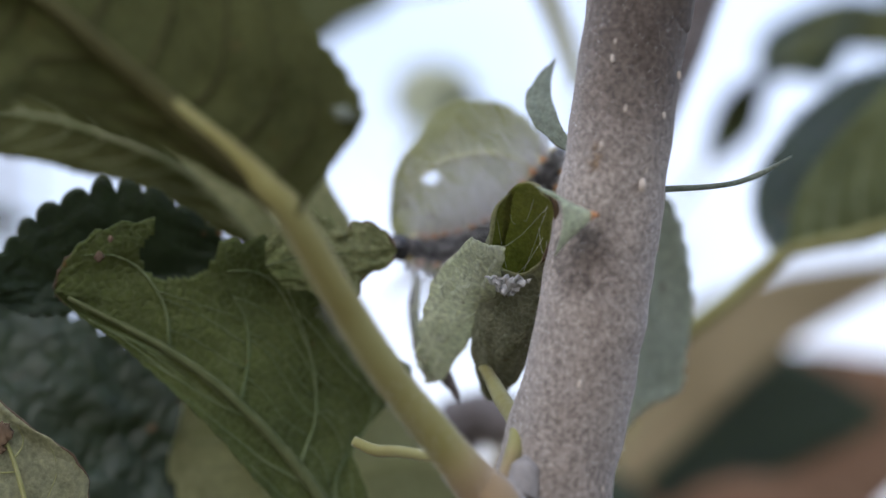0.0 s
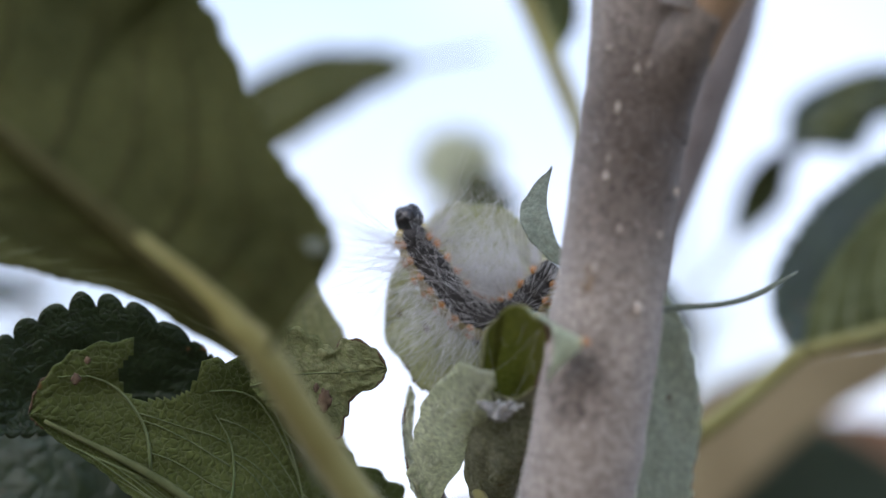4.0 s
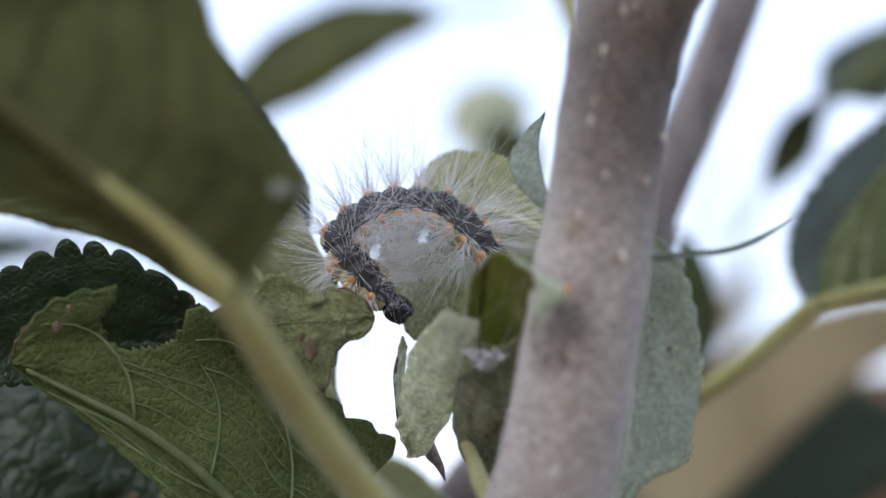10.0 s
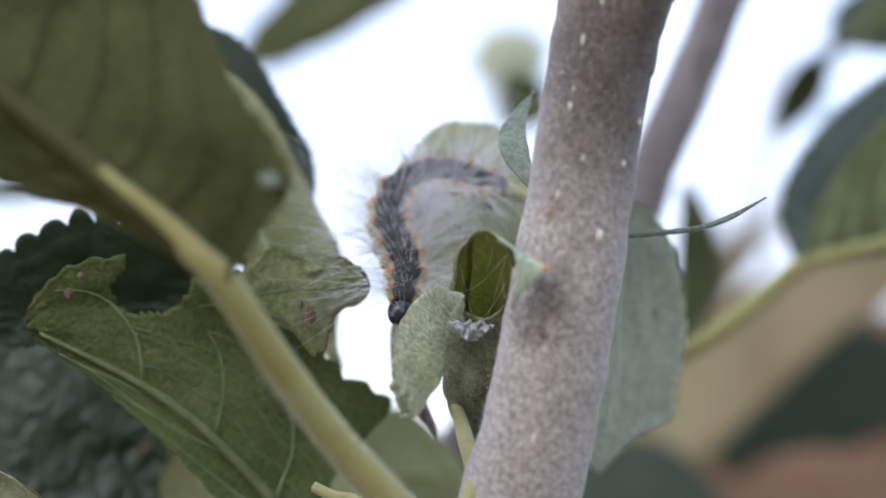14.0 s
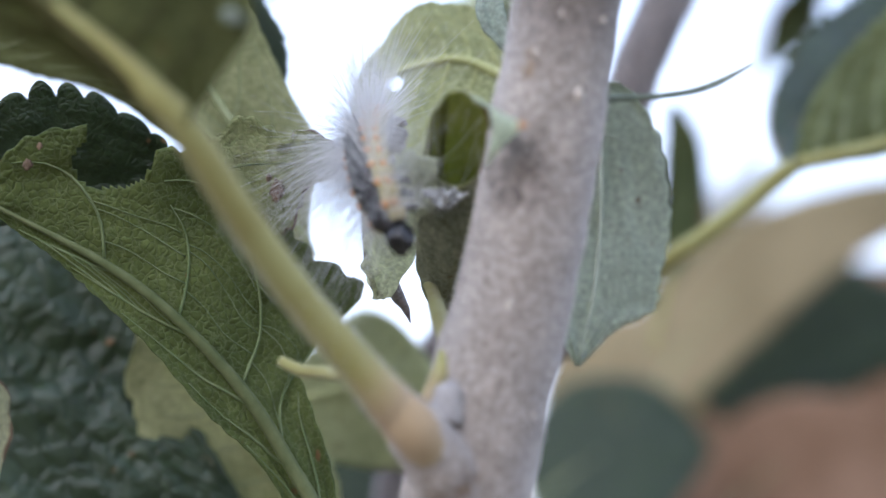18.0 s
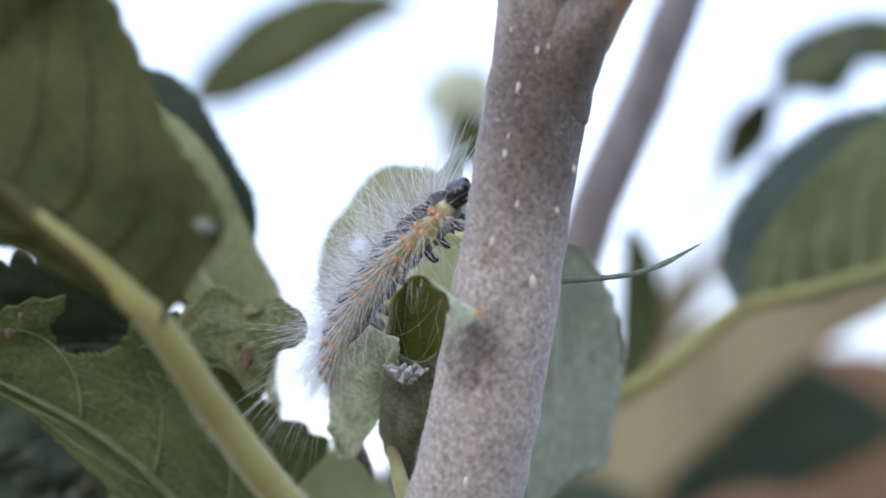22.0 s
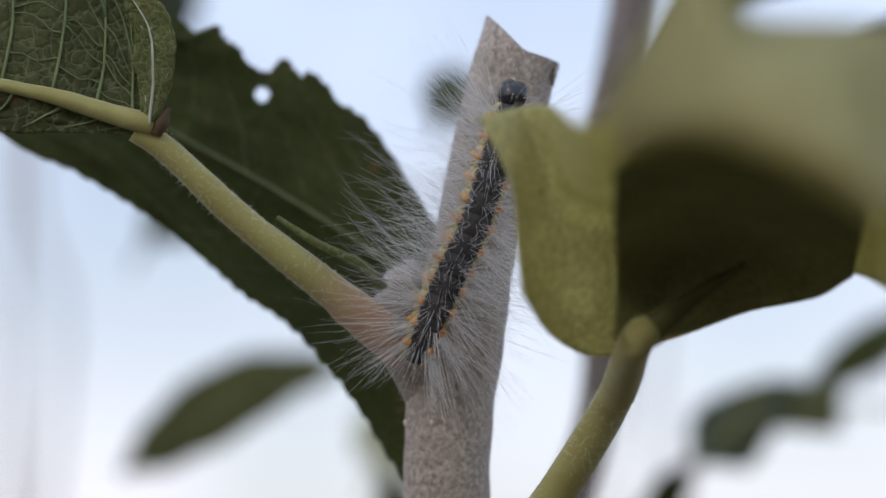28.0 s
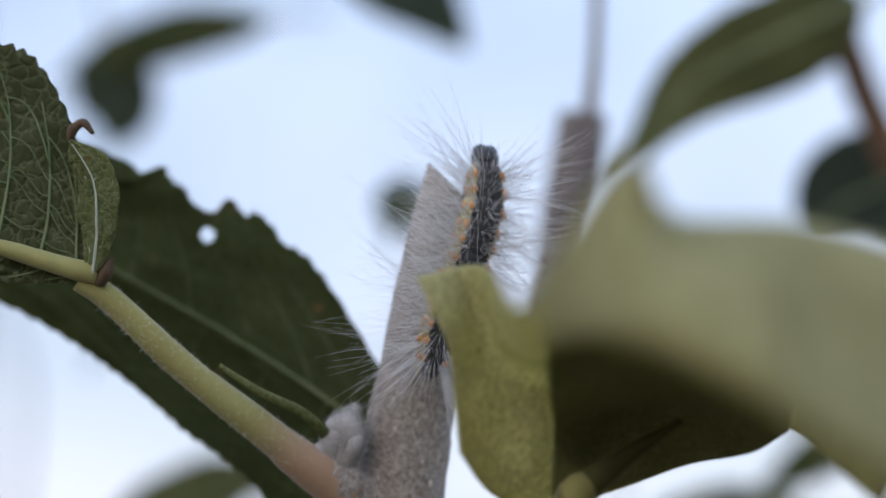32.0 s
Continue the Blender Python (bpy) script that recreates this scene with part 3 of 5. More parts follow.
down(AXIS_FINE[118:312:4], [level(GIRTH, k / 311) for k in range(118, 312, 4)], 7000, 61, stem)
down([(0.0152, -0.0221, 0.0713), (0.0068, -0.0266, 0.0776), (-0.0033, -0.0297, 0.0856), (-0.012, -0.0319, 0.0938)], (0.0027, 0.0020, 0.0017, 0.0015), 1500, 62, shoot)
down([(0.0225, -0.0157, 0.0397), (0.0275, -0.0238, 0.0469), (0.0334, -0.029, 0.0551), (0.0385, -0.0362, 0.0633)], (0.0032, 0.0026, 0.0021, 0.0020), 1500, 63, shoot)
down([(-0.0012, -0.0145, -0.0192), (-0.0051, -0.0176, -0.0147), (-0.0106, -0.0225, -0.0085), (-0.017, -0.0281, -0.0009)], (0.0025, 0.0021, 0.0019, 0.0017), 1200, 64, shoot)

# leaf scars and buds at the three joints
swelling("leaf_cushion", [(0.0055, -0.0085, -0.0284), (0.0035, -0.0098, -0.0248), (0.001, -0.0125, -0.0214), (-0.0011, -0.0147, -0.0189)], (0.0026, 0.0036, 0.0032, 0.0023), BARK, "swollen joint under a leaf stalk")
tube("stalk_base", [(0.0026, -0.0115, -0.0238), (0.0006, -0.014, -0.021), (-0.0022, -0.0152, -0.0177), (-0.005, -0.017, -0.0146)], (0.0024, 0.0027, 0.0022, 0.0017), PETIOLE, shoot, "pinkish base of a leaf stalk", 14, 20, 0.0001)
swelling("leaf_cushion", [(0.0191, -0.0122, 0.033), (0.0207, -0.0143, 0.0373), (0.0231, -0.0178, 0.0407), (0.0257, -0.0219, 0.0441)], (0.0050, 0.0046, 0.0034, 0.0024), BARK, "swollen joint under a leaf stalk")
swelling("leaf_cushion", [(0.0187, -0.0165, 0.0668), (0.0171, -0.0194, 0.0698), (0.015, -0.0222, 0.0718), (0.0127, -0.0239, 0.0734)], (0.0034, 0.0036, 0.0032, 0.0024), BARK, "swollen joint under a leaf stalk")
tube("stalk_base", [(0.0156, -0.0221, 0.071), (0.0127, -0.0237, 0.0731), (0.0095, -0.0252, 0.0754), (0.0071, -0.0264, 0.0773)], (0.0029, 0.0026, 0.0023, 0.0018), PETIOLE, shoot, "pinkish base of a leaf stalk", 14, 20, 0.0001)
tube("stalk_base", [(0.0231, -0.0168, 0.0402), (0.0257, -0.0213, 0.0441), (0.0281, -0.0245, 0.0477), (0.0294, -0.0257, 0.0497)], (0.0033, 0.0028, 0.0026, 0.0021), PETIOLE, shoot, "pinkish base of a leaf stalk", 14, 20, 0.0001)
swelling("bud", [(0.0034, -0.0108, -0.0198), (0.0041, -0.0107, -0.0172), (0.0045, -0.01, -0.0151)], (0.0022, 0.0018, 0.0002), BUD, "grey woolly bud", 0.0002)
swelling("bud", [(0.0223, -0.0213, 0.0441), (0.023, -0.0222, 0.0465), (0.0236, -0.022, 0.049)], (0.0020, 0.0022, 0.0003), BUD, "grey woolly bud", 0.0002)
swelling("bud", [(0.0147, -0.0226, 0.0747), (0.0156, -0.0231, 0.0782), (0.017, -0.0225, 0.0813)], (0.0024, 0.0026, 0.0004), BUD, "grey woolly bud", 0.0002)

for turn, reach in ((-0.0016, 0.8), (0.0012, 0.7), (-0.0028, 0.5)):
    foot, top = Vector((0.0145, -0.0235, 0.074)), Vector((0.0167, -0.0239, 0.0802))
    tip = foot.lerp(top, reach) + Vector((turn, -0.0004, 0))
    swelling("bract", [foot + Vector((turn * 0.5, 0, 0)), foot.lerp(tip, 0.55) + Vector((turn * 0.4, -0.0008, 0)), tip], (0.0012, 0.0011, 0.0002), BUD, "woolly bud scale", 0.0003)
down([(0.0145, -0.0225, 0.0738), (0.0155, -0.0236, 0.078), (0.017, -0.0226, 0.0814)], (0.0028, 0.0028, 0.0006), 900, 65, shoot)
down([(0.0223, -0.0213, 0.0441), (0.023, -0.0222, 0.0465), (0.0236, -0.022, 0.049)], (0.0021, 0.0023, 0.0004), 500, 66, shoot)

# ---- leaves of the main shoot ----
leaf(shoot, "large leaf seen from its olive underside on a pale stalk", [(-0.0209, -0.037, 0.0061), (-0.0259, -0.039, 0.0109), (-0.0323, -0.041, 0.0162), (-0.0386, -0.043, 0.021), (-0.0487, -0.045, 0.0283), (-0.06, -0.047, 0.0261), (-0.0707, -0.0485, 0.0285)], (1, 0, 0), [(-0.0212, -0.0372, 0.0057), (-0.0276, -0.038, 0.0096), (-0.0331, -0.0385, 0.0125), (-0.0389, -0.04, 0.0147), (-0.0468, -0.042, 0.0175), (-0.0503, -0.044, 0.0156), (-0.061, -0.0465, 0.0221), (-0.0707, -0.0485, 0.0285)], [(-0.0205, -0.0365, 0.0061), (-0.0171, -0.04, 0.0105), (-0.014, -0.0425, 0.0151), (-0.0159, -0.0435, 0.0197), (-0.0193, -0.044, 0.0245), (-0.0238, -0.0445, 0.0354), (-0.0279, -0.045, 0.0416), (-0.0285, -0.046, 0.0415), (-0.037, -0.047, 0.0459), (-0.0481, -0.048, 0.0468), (-0.0612, -0.047, 0.0376), (-0.0707, -0.0485, 0.0285)], LEAF_TOP, LEAF_UNDER, 1, petiole=[(0.0023, -0.0088, -0.0237), (-0.0012, -0.0145, -0.0192), (-0.0051, -0.0176, -0.0147), (-0.0106, -0.0225, -0.0085), (-0.0165, -0.0305, -0.0005), (-0.0209, -0.037, 0.0061), (-0.0232, -0.0389, 0.0083), (-0.0259, -0.0400, 0.0109), (-0.0323, -0.0421, 0.0162), (-0.0386, -0.0440, 0.0210)], pr=(0.0030, 0.0025, 0.0021, 0.0019, 0.0018, 0.0017, 0.0015, 0.0013, 0.0009, 0.0003), teeth=(22, 0.03), wave=0.0012, cup=0.06, rib=0.0015, rib_mat=MIDRIB, vein_mat=MIDRIB, rows=110, cols=36, seed=1)
v, f = ball_data((-0.0159, -0.0432, 0.0152), (0.0010, 0.0002, 0.0007), (0.5, 0, 1), 16, 9, 0.9)
mesh_object("torn_scrap", v, f, [LEAF_DUSTY], shoot, "pale torn scrap on a leaf's edge")
leaf(shoot, "dark toothed leaf half hidden behind a larger one", [(-0.0156, 0.0431, 0.0167), (-0.0265, 0.041, 0.0314), (-0.0396, 0.0393, 0.0438), (-0.0526, 0.0377, 0.0548)], (0.756, -0.091, 0.649), (0.1, 0.3, 0.5, 0.5, 0.1), (0.05, 0.9, 1.15, 0.5, 0.05), LEAF_TOP, LEAF_GREEN, -1, (0.0, 0.0), (0.0, 0.1), teeth=(30, 0.05), rib=0, seed=31)
leaf(shoot, "bitten leaf with pale veins on its green underside", [(-0.009, 0.0245, -0.0348), (-0.0111, 0.0242, -0.0272), (-0.0147, 0.0235, -0.021), (-0.0181, 0.022, -0.0154), (-0.0227, 0.02, -0.0097), (-0.0286, 0.018, -0.0038), (-0.0352, 0.016, 0.0009), (-0.0416, 0.014, 0.0042), (-0.0476, 0.012, 0.0071)], (1, 0, 0), [(-0.0103, 0.0245, -0.0348), (-0.0141, 0.0235, -0.0272), (-0.018, 0.0215, -0.0211), (-0.0233, 0.0195, -0.0162), (-0.0299, 0.0175, -0.0087), (-0.0364, 0.0155, -0.0026), (-0.0403, 0.014, 0.0009), (-0.0448, 0.013, 0.0041), (-0.0477, 0.012, 0.0067)], [(-0.0077, 0.0245, -0.0348), (-0.0087, 0.025, -0.0272), (-0.0096, 0.025, -0.0214), (-0.0117, 0.0245, -0.015), (-0.0128, 0.0245, -0.0089), (-0.0056, 0.0255, -0.0017), (-0.0117, 0.0225, 0.0025), (-0.0161, 0.019, 0.0078), (-0.0213, 0.0155, 0.0131), (-0.0284, 0.0125, 0.0127), (-0.0347, 0.0095, 0.0146), (-0.0423, 0.0095, 0.0136), (-0.0464, 0.0105, 0.0102), (-0.0479, 0.012, 0.007)], LEAF_TOP, LEAF_VEINED, 1, teeth=(26, 0.05), wave=0.0009, holes=(((-0.0326, 0.0115, 0.0125), 0.0036), ((-0.0352, 0.0108, 0.0109), 0.0024)), rows=170, cols=60, rib=0.0010, rib_mat=VEIN_OLIVE, vein_mat=VEIN_GREEN, veins=5, fine=True, cup=0.05, browned=((0.9, 1.0, 1), (0.93, 1.0, -1)), seed=2)
leaf(shoot, "ragged pale lobe of a bitten leaf with browned edge", [(-0.0232, 0.0125, 0.0097), (-0.0186, 0.0125, 0.0109), (-0.0126, 0.0125, 0.0111), (-0.0078, 0.013, 0.0115)], (1, 0, 0), [(-0.0212, 0.0135, 0.0072), (-0.0172, 0.013, 0.0064), (-0.0143, 0.0132, 0.0033), (-0.0126, 0.013, 0.0061), (-0.0117, 0.0128, 0.0084), (-0.009, 0.0128, 0.0096), (-0.0078, 0.013, 0.0113)], [(-0.0232, 0.0125, 0.0127), (-0.0192, 0.0122, 0.0163), (-0.0159, 0.0122, 0.0152), (-0.0137, 0.0124, 0.0137), (-0.0126, 0.0124, 0.015), (-0.0092, 0.0128, 0.0137), (-0.0078, 0.013, 0.0116)], LEAF_TOP, LEAF_LOBE, -1, teeth=(9, 0.10), wave=0.0007, veins=4, rib=0.00014, rib_mat=VEIN_OLIVE, vein_mat=VEIN_OLIVE, browned=((0.3, 1.0, -1), (0.5, 1.0, 1)), rows=90, cols=32, seed=21)
leaf(shoot, "dark green leaf with rounded teeth along its edge", [(-0.0272, 0.0265, 0.0101), (-0.0382, 0.0265, 0.0115), (-0.0488, 0.024, 0.0098), (-0.0562, 0.02, 0.0077)], (1, 0, 0), [(-0.0279, 0.027, 0.0081), (-0.0382, 0.0275, 0.0075), (-0.0455, 0.0255, 0.0066), (-0.0513, 0.023, 0.006), (-0.0561, 0.0202, 0.0073)], [(-0.0271, 0.024, 0.0139), (-0.0297, 0.0225, 0.0163), (-0.0367, 0.02, 0.02), (-0.0427, 0.019, 0.0206), (-0.0489, 0.019, 0.0181), (-0.053, 0.019, 0.0142), (-0.0555, 0.019, 0.0109), (-0.0564, 0.0195, 0.0078)], LEAF_TOP, LEAF_GREEN, -1, teeth=(13, 0.16, "round"), wave=0.0009, rib=0, rows=200, cols=40, seed=3)
leaf(shoot, "broad dark green leaf with a quilted shiny surface", [(-0.0211, 0.048, -0.0249), (-0.0347, 0.048, -0.0178), (-0.0482, 0.047, -0.0122), (-0.0617, 0.046, -0.0101), (-0.0763, 0.045, -0.0099)], (1, 0, 0), [(-0.0207, 0.048, -0.0252), (-0.0266, 0.047, -0.0309), (-0.038, 0.046, -0.0374), (-0.0547, 0.045, -0.0371), (-0.0758, 0.044, -0.0301)], [(-0.0212, 0.048, -0.0246), (-0.0251, 0.048, -0.018), (-0.0288, 0.048, -0.0124), (-0.0321, 0.0478, -0.0066), (-0.0336, 0.0475, -0.0008), (-0.0359, 0.0475, 0.0021), (-0.0411, 0.0475, 0.0064), (-0.0476, 0.047, 0.0107), (-0.0551, 0.047, 0.0138), (-0.0619, 0.046, 0.0141), (-0.0766, 0.045, 0.0044)], LEAF_QUILT, LEAF_GREEN, -1, teeth=(17, 0.11), wave=0.0022, rows=150, cols=44, cup=0.05, rib=0.0004, rib_mat=VEIN_DARK, seed=4)
leaf(shoot, "pale yellowish leaf with a rusty spot and gnawed edge", [(-0.0476, 0.0085, -0.0358), (-0.0495, 0.0075, -0.0244), (-0.0509, 0.006, -0.0168), (-0.0531, 0.005, -0.0107), (-0.0577, 0.0042, -0.0068), (-0.0619, 0.004, -0.0036)], (1, 0, 0), [(-0.0488, 0.0085, -0.0358), (-0.0552, 0.007, -0.0244), (-0.0639, 0.005, -0.0201), (-0.0688, 0.0035, -0.0138), (-0.0683, 0.0032, -0.0075), (-0.062, 0.004, -0.0037)], [(-0.0463, 0.0085, -0.0358), (-0.0448, 0.008, -0.0244), (-0.0435, 0.0075, -0.0193), (-0.0441, 0.0065, -0.0144), (-0.047, 0.006, -0.0115), (-0.0503, 0.0055, -0.0095), (-0.0539, 0.005, -0.0063), (-0.0565, 0.0045, -0.0051), (-0.0619, 0.004, -0.0035)], LEAF_TOP, LEAF_PALE, 1, teeth=(9, 0.06), wave=0.0009, veins=4, rib=0.0004, rib_mat=VEIN_SOFT, vein_mat=VEIN_SOFT, rows=80, cols=30, browned=((0.1, 0.8, 1),), seed=5)
leaf(shoot, "grey-green leaf hanging under the bitten one", [(-0.0091, 0.0529, -0.0316), (-0.0189, 0.0513, -0.0199), (-0.0264, 0.0476, -0.0083), (-0.0332, 0.0444, 0.0003)], (0.843, 0.031, 0.537), (0.5, 1.15, 1.2, 0.9, 0.1), (0.3, 0.7, 0.7, 0.4, 0.1), LEAF_TOP, LEAF_GREYGREEN, 1, teeth=(14, 0.05), seed=41)
leaf(shoot, "veined leaf behind the near one, underside showing", [(-0.0229, 0.046, 0.0178), (-0.0323, 0.0466, 0.0278), (-0.0424, 0.0459, 0.0326), (-0.0525, 0.0455, 0.0356), (-0.0656, 0.0453, 0.0367)], (-0.216, -0.028, 0.976), (0.15, 0.45, 0.5, 0.58, 0.58, 0.3), (0.1, 0.4, 0.5, 0.5, 0.4, 0.1), LEAF_TOP, LEAF_UNDER, 1, teeth=(20, 0.04), rib_mat=VEIN, seed=42)
leaf(shoot, "pale thin leaf behind the near one", [(-0.0124, 0.0377, 0.0048), (-0.0192, 0.0361, 0.0163), (-0.0298, 0.0341, 0.0307), (-0.0427, 0.0323, 0.0429), (-0.0551, 0.0308, 0.0537)], (0.756, -0.091, 0.649), (0.1, 0.3, 0.5, 0.5, 0.1), (0.05, 0.75, 1.0, 0.65, 0.05), LEAF_TOP, LEAF_GREYGREEN, 1, teeth=(24, 0.03), seed=43)
leaf(shoot, "rounded pale leaf with a small hole, seen from its downy underside", [(0.0131, 0.0285, 0.0231), (0.0063, 0.031, 0.0266), (0.001, 0.032, 0.0263), (-0.0037, 0.033, 0.0241), (-0.0074, 0.033, 0.0193)], (1, 0, 0), [(0.0119, 0.023, 0.0134), (0.0072, 0.023, 0.0108), (0.0026, 0.023, 0.0092), (-0.0012, 0.025, 0.0099), (-0.0038, 0.027, 0.0114), (-0.0051, 0.0295, 0.0142), (-0.0069, 0.032, 0.0169), (-0.0074, 0.033, 0.0189)], [(0.0132, 0.029, 0.026), (0.0106, 0.032, 0.0307), (0.0068, 0.0345, 0.0341), (0.0031, 0.0355, 0.0348), (-0.0007, 0.0355, 0.0336), (-0.0039, 0.0345, 0.0295), (-0.0066, 0.034, 0.0252), (-0.0074, 0.033, 0.0197)], LEAF_TOP, LEAF_GREYGREEN, 1, holes=(((-0.0022, 0.033, 0.0241), 0.0011),), teeth=(13, 0.03), wave=0.0010, rib=0.0006, vein_mat=VEIN_SOFT, rib_mat=VEIN_SOFT, veins=6, rows=120, cols=60, browned=((0.45, 0.75, -1),), seed=6)
leaf(shoot, "grey-green leaf hanging behind the stem", [(0.0212, 0.03, 0.0235), (0.0222, 0.033, 0.0159), (0.0223, 0.035, 0.0076), (0.0215, 0.035, -0.0008), (0.0195, 0.035, -0.0094)], (1, 0, 0), [(0.0191, 0.03, 0.0232), (0.015, 0.031, 0.017), (0.0131, 0.033, 0.0074), (0.0143, 0.034, -0.0009), (0.0192, 0.035, -0.0095)], [(0.0219, 0.03, 0.0242), (0.0256, 0.031, 0.0232), (0.0291, 0.033, 0.0187), (0.0304, 0.035, 0.0126), (0.0306, 0.035, 0.0066), (0.0293, 0.035, 0.0009), (0.0286, 0.035, -0.0028), (0.0241, 0.035, -0.0052), (0.0197, 0.035, -0.0095)], LEAF_TOP, LEAF_GREY, -1, teeth=(15, 0.06), wave=0.0009, veins=8, rib=0.0004, vein_mat=VEIN_GREY, rib_mat=VEIN_GREY, rows=120, cols=36, cup=-0.05, seed=7)
leaf(shoot, "narrow curved grey-green leaflet beside the stem", [(0.0115, 0.0005, 0.0207), (0.0091, 0.004, 0.0248), (0.0087, 0.0075, 0.0294), (0.0114, 0.0115, 0.0341)], (1, 0, 0), [(0.0111, 0.0005, 0.0206), (0.0077, 0.004, 0.0251), (0.0076, 0.0075, 0.029), (0.0114, 0.0115, 0.0341)], [(0.0117, -0.0002, 0.0213), (0.0107, 0.003, 0.0249), (0.0103, 0.0068, 0.0292), (0.0115, 0.0115, 0.034)], LEAF_DUSTY, LEAF_DUSTY, -1, veins=0, rib=0.00015, rib_mat=VEIN_GREY, teeth=(8, 0.0), rows=40, cols=12, seed=8)
tube("stipule", [(0.0192, -0.0071, 0.0144), (0.0277, -0.0042, 0.0154), (0.0324, -0.0014, 0.017), (0.0371, 0, 0.0196)], (0.0004, 0.00032, 0.00036, 0.00012), LEAF_DUSTY, shoot, "thin grey-green stipule", 8, 24)
tube("stipule", [(-0.0041, -0.0109, -0.0158), (-0.0089, -0.0041, -0.0141), (-0.0114, -0.0011, -0.0136), (-0.0138, -0.0001, -0.0124)], (0.0006, 0.0007, 0.0007, 0.0006), PETIOLE, shoot, "short curled yellow-green stipule", 8, 16)
leaf(shoot, "large dark leaf with toothed edge and a small hole", [(0.0227, -0.0085, 0.0763), (0.0117, -0.004, 0.0854), (-0.0016, -0.002, 0.0944), (-0.0157, -0.002, 0.1027), (-0.0333, -0.003, 0.1131), (-0.0516, -0.004, 0.1217)], (1, 0, 0), [(0.0204, -0.005, 0.0512), (0.0143, -0.003, 0.0586), (0.0101, -0.002, 0.066), (0.0055, -0.002, 0.0724), (0.0006, -0.002, 0.0773), (-0.0043, -0.002, 0.0808), (-0.0087, -0.002, 0.0849), (-0.0137, -0.002, 0.089), (-0.0187, -0.002, 0.0925), (-0.0252, -0.002, 0.0964), (-0.0332, -0.003, 0.1004), (-0.0515, -0.004, 0.1152)], [(0.0232, -0.0085, 0.0819), (0.0189, -0.005, 0.0896), (0.0143, -0.003, 0.0977), (0.0108, -0.002, 0.1026), (0.0079, -0.002, 0.1044), (0.0069, -0.002, 0.1062), (0.0045, -0.002, 0.1082), (0.0033, -0.002, 0.1077), (0.0011, -0.002, 0.1099), (-0.0003, -0.002, 0.1086), (-0.0016, -0.002, 0.1085), (-0.0035, -0.002, 0.1101), (-0.0041, -0.002, 0.1114), (-0.006, -0.002, 0.1126), (-0.0073, -0.002, 0.1145), (-0.0087, -0.002, 0.1128), (-0.0116, -0.002, 0.1152), (-0.0129, -0.002, 0.1158), (-0.0208, -0.002, 0.12), (-0.0335, -0.003, 0.1277), (-0.0517, -0.004, 0.1261)], LEAF_TOP, LEAF_GREEN, 1, teeth=(34, 0.035), wave=0.0014, holes=(((-0.0015, -0.002, 0.1056), 0.0009),), rows=240, cols=60, cup=0.04, rib=0.0004, rib_mat=VEIN_OLIVE, vein_mat=VEIN_OLIVE, petiole=[(0.0195, -0.0136, 0.0620), (0.0185, -0.0110, 0.0680), (0.0227, -0.0085, 0.0763)], pr=(0.0012, 0.0009), browned=((0.36, 0.52, 1),), seed=9)
tube("petiole", [(0.0225, -0.0157, 0.0397), (0.0275, -0.0238, 0.0469), (0.0334, -0.029, 0.0551), (0.0385, -0.0362, 0.0633), (0.0397, -0.0519, 0.0676), (0.0415, -0.0530, 0.0688)], (0.0032, 0.0026, 0.0022, 0.0021, 0.0019, 0.0017), PETIOLE, shoot, "pale green downy leaf stalk", 14, 40, 0.00006)
tube("midrib", [(0.0408, -0.0526, 0.0684), (0.0429, -0.0538, 0.07), (0.0467, -0.0540, 0.0726), (0.0511, -0.0560, 0.0751)], (0.0018, 0.0014, 0.0009, 0.0004), MIDRIB, shoot, "thick midrib of the cupped leaf", 12, 20)
leaf(shoot, "leaf with netted veins on a pale stalk", [(-0.0127, -0.0328, 0.0957), (-0.0177, -0.0335, 0.097), (-0.0234, -0.034, 0.0987), (-0.0305, -0.034, 0.1004), (-0.0384, -0.036, 0.1015)], (1, 0, 0), [(-0.0133, -0.0325, 0.0948), (-0.0177, -0.033, 0.0948), (-0.0234, -0.034, 0.0948), (-0.0304, -0.034, 0.0955), (-0.0384, -0.036, 0.1009)], [(-0.0125, -0.0328, 0.0967), (-0.0129, -0.034, 0.1024), (-0.0138, -0.034, 0.1084), (-0.0162, -0.034, 0.1149), (-0.0195, -0.034, 0.1206), (-0.0235, -0.034, 0.1229), (-0.0307, -0.034, 0.1233), (-0.0384, -0.036, 0.1025)], LEAF_TOP, LEAF_NET, 1, teeth=(18, 0.03), wave=0.0009, cup=0.04, fine=True, petiole=[(0.0152, -0.0221, 0.0713), (0.0068, -0.0266, 0.0776), (-0.0033, -0.0297, 0.0856), (-0.0108, -0.0316, 0.0927), (-0.0146, -0.0324, 0.0952)], pr=(0.0027, 0.0020, 0.0017, 0.0015, 0.0014), rib=0.0013, rib_mat=PETIOLE, vein_mat=VEIN_GREEN, veins=4, rows=110, cols=40, seed=11)
tube("curled_tip", [(-0.0155, -0.034, 0.111), (-0.015, -0.035, 0.1122), (-0.0138, -0.0355, 0.1128), (-0.0127, -0.036, 0.1115)], (0.0005, 0.0006, 0.00045, 0.0002), RUST, shoot, "shrivelled brown curl on a leaf's edge", 8, 16, 0.0002)
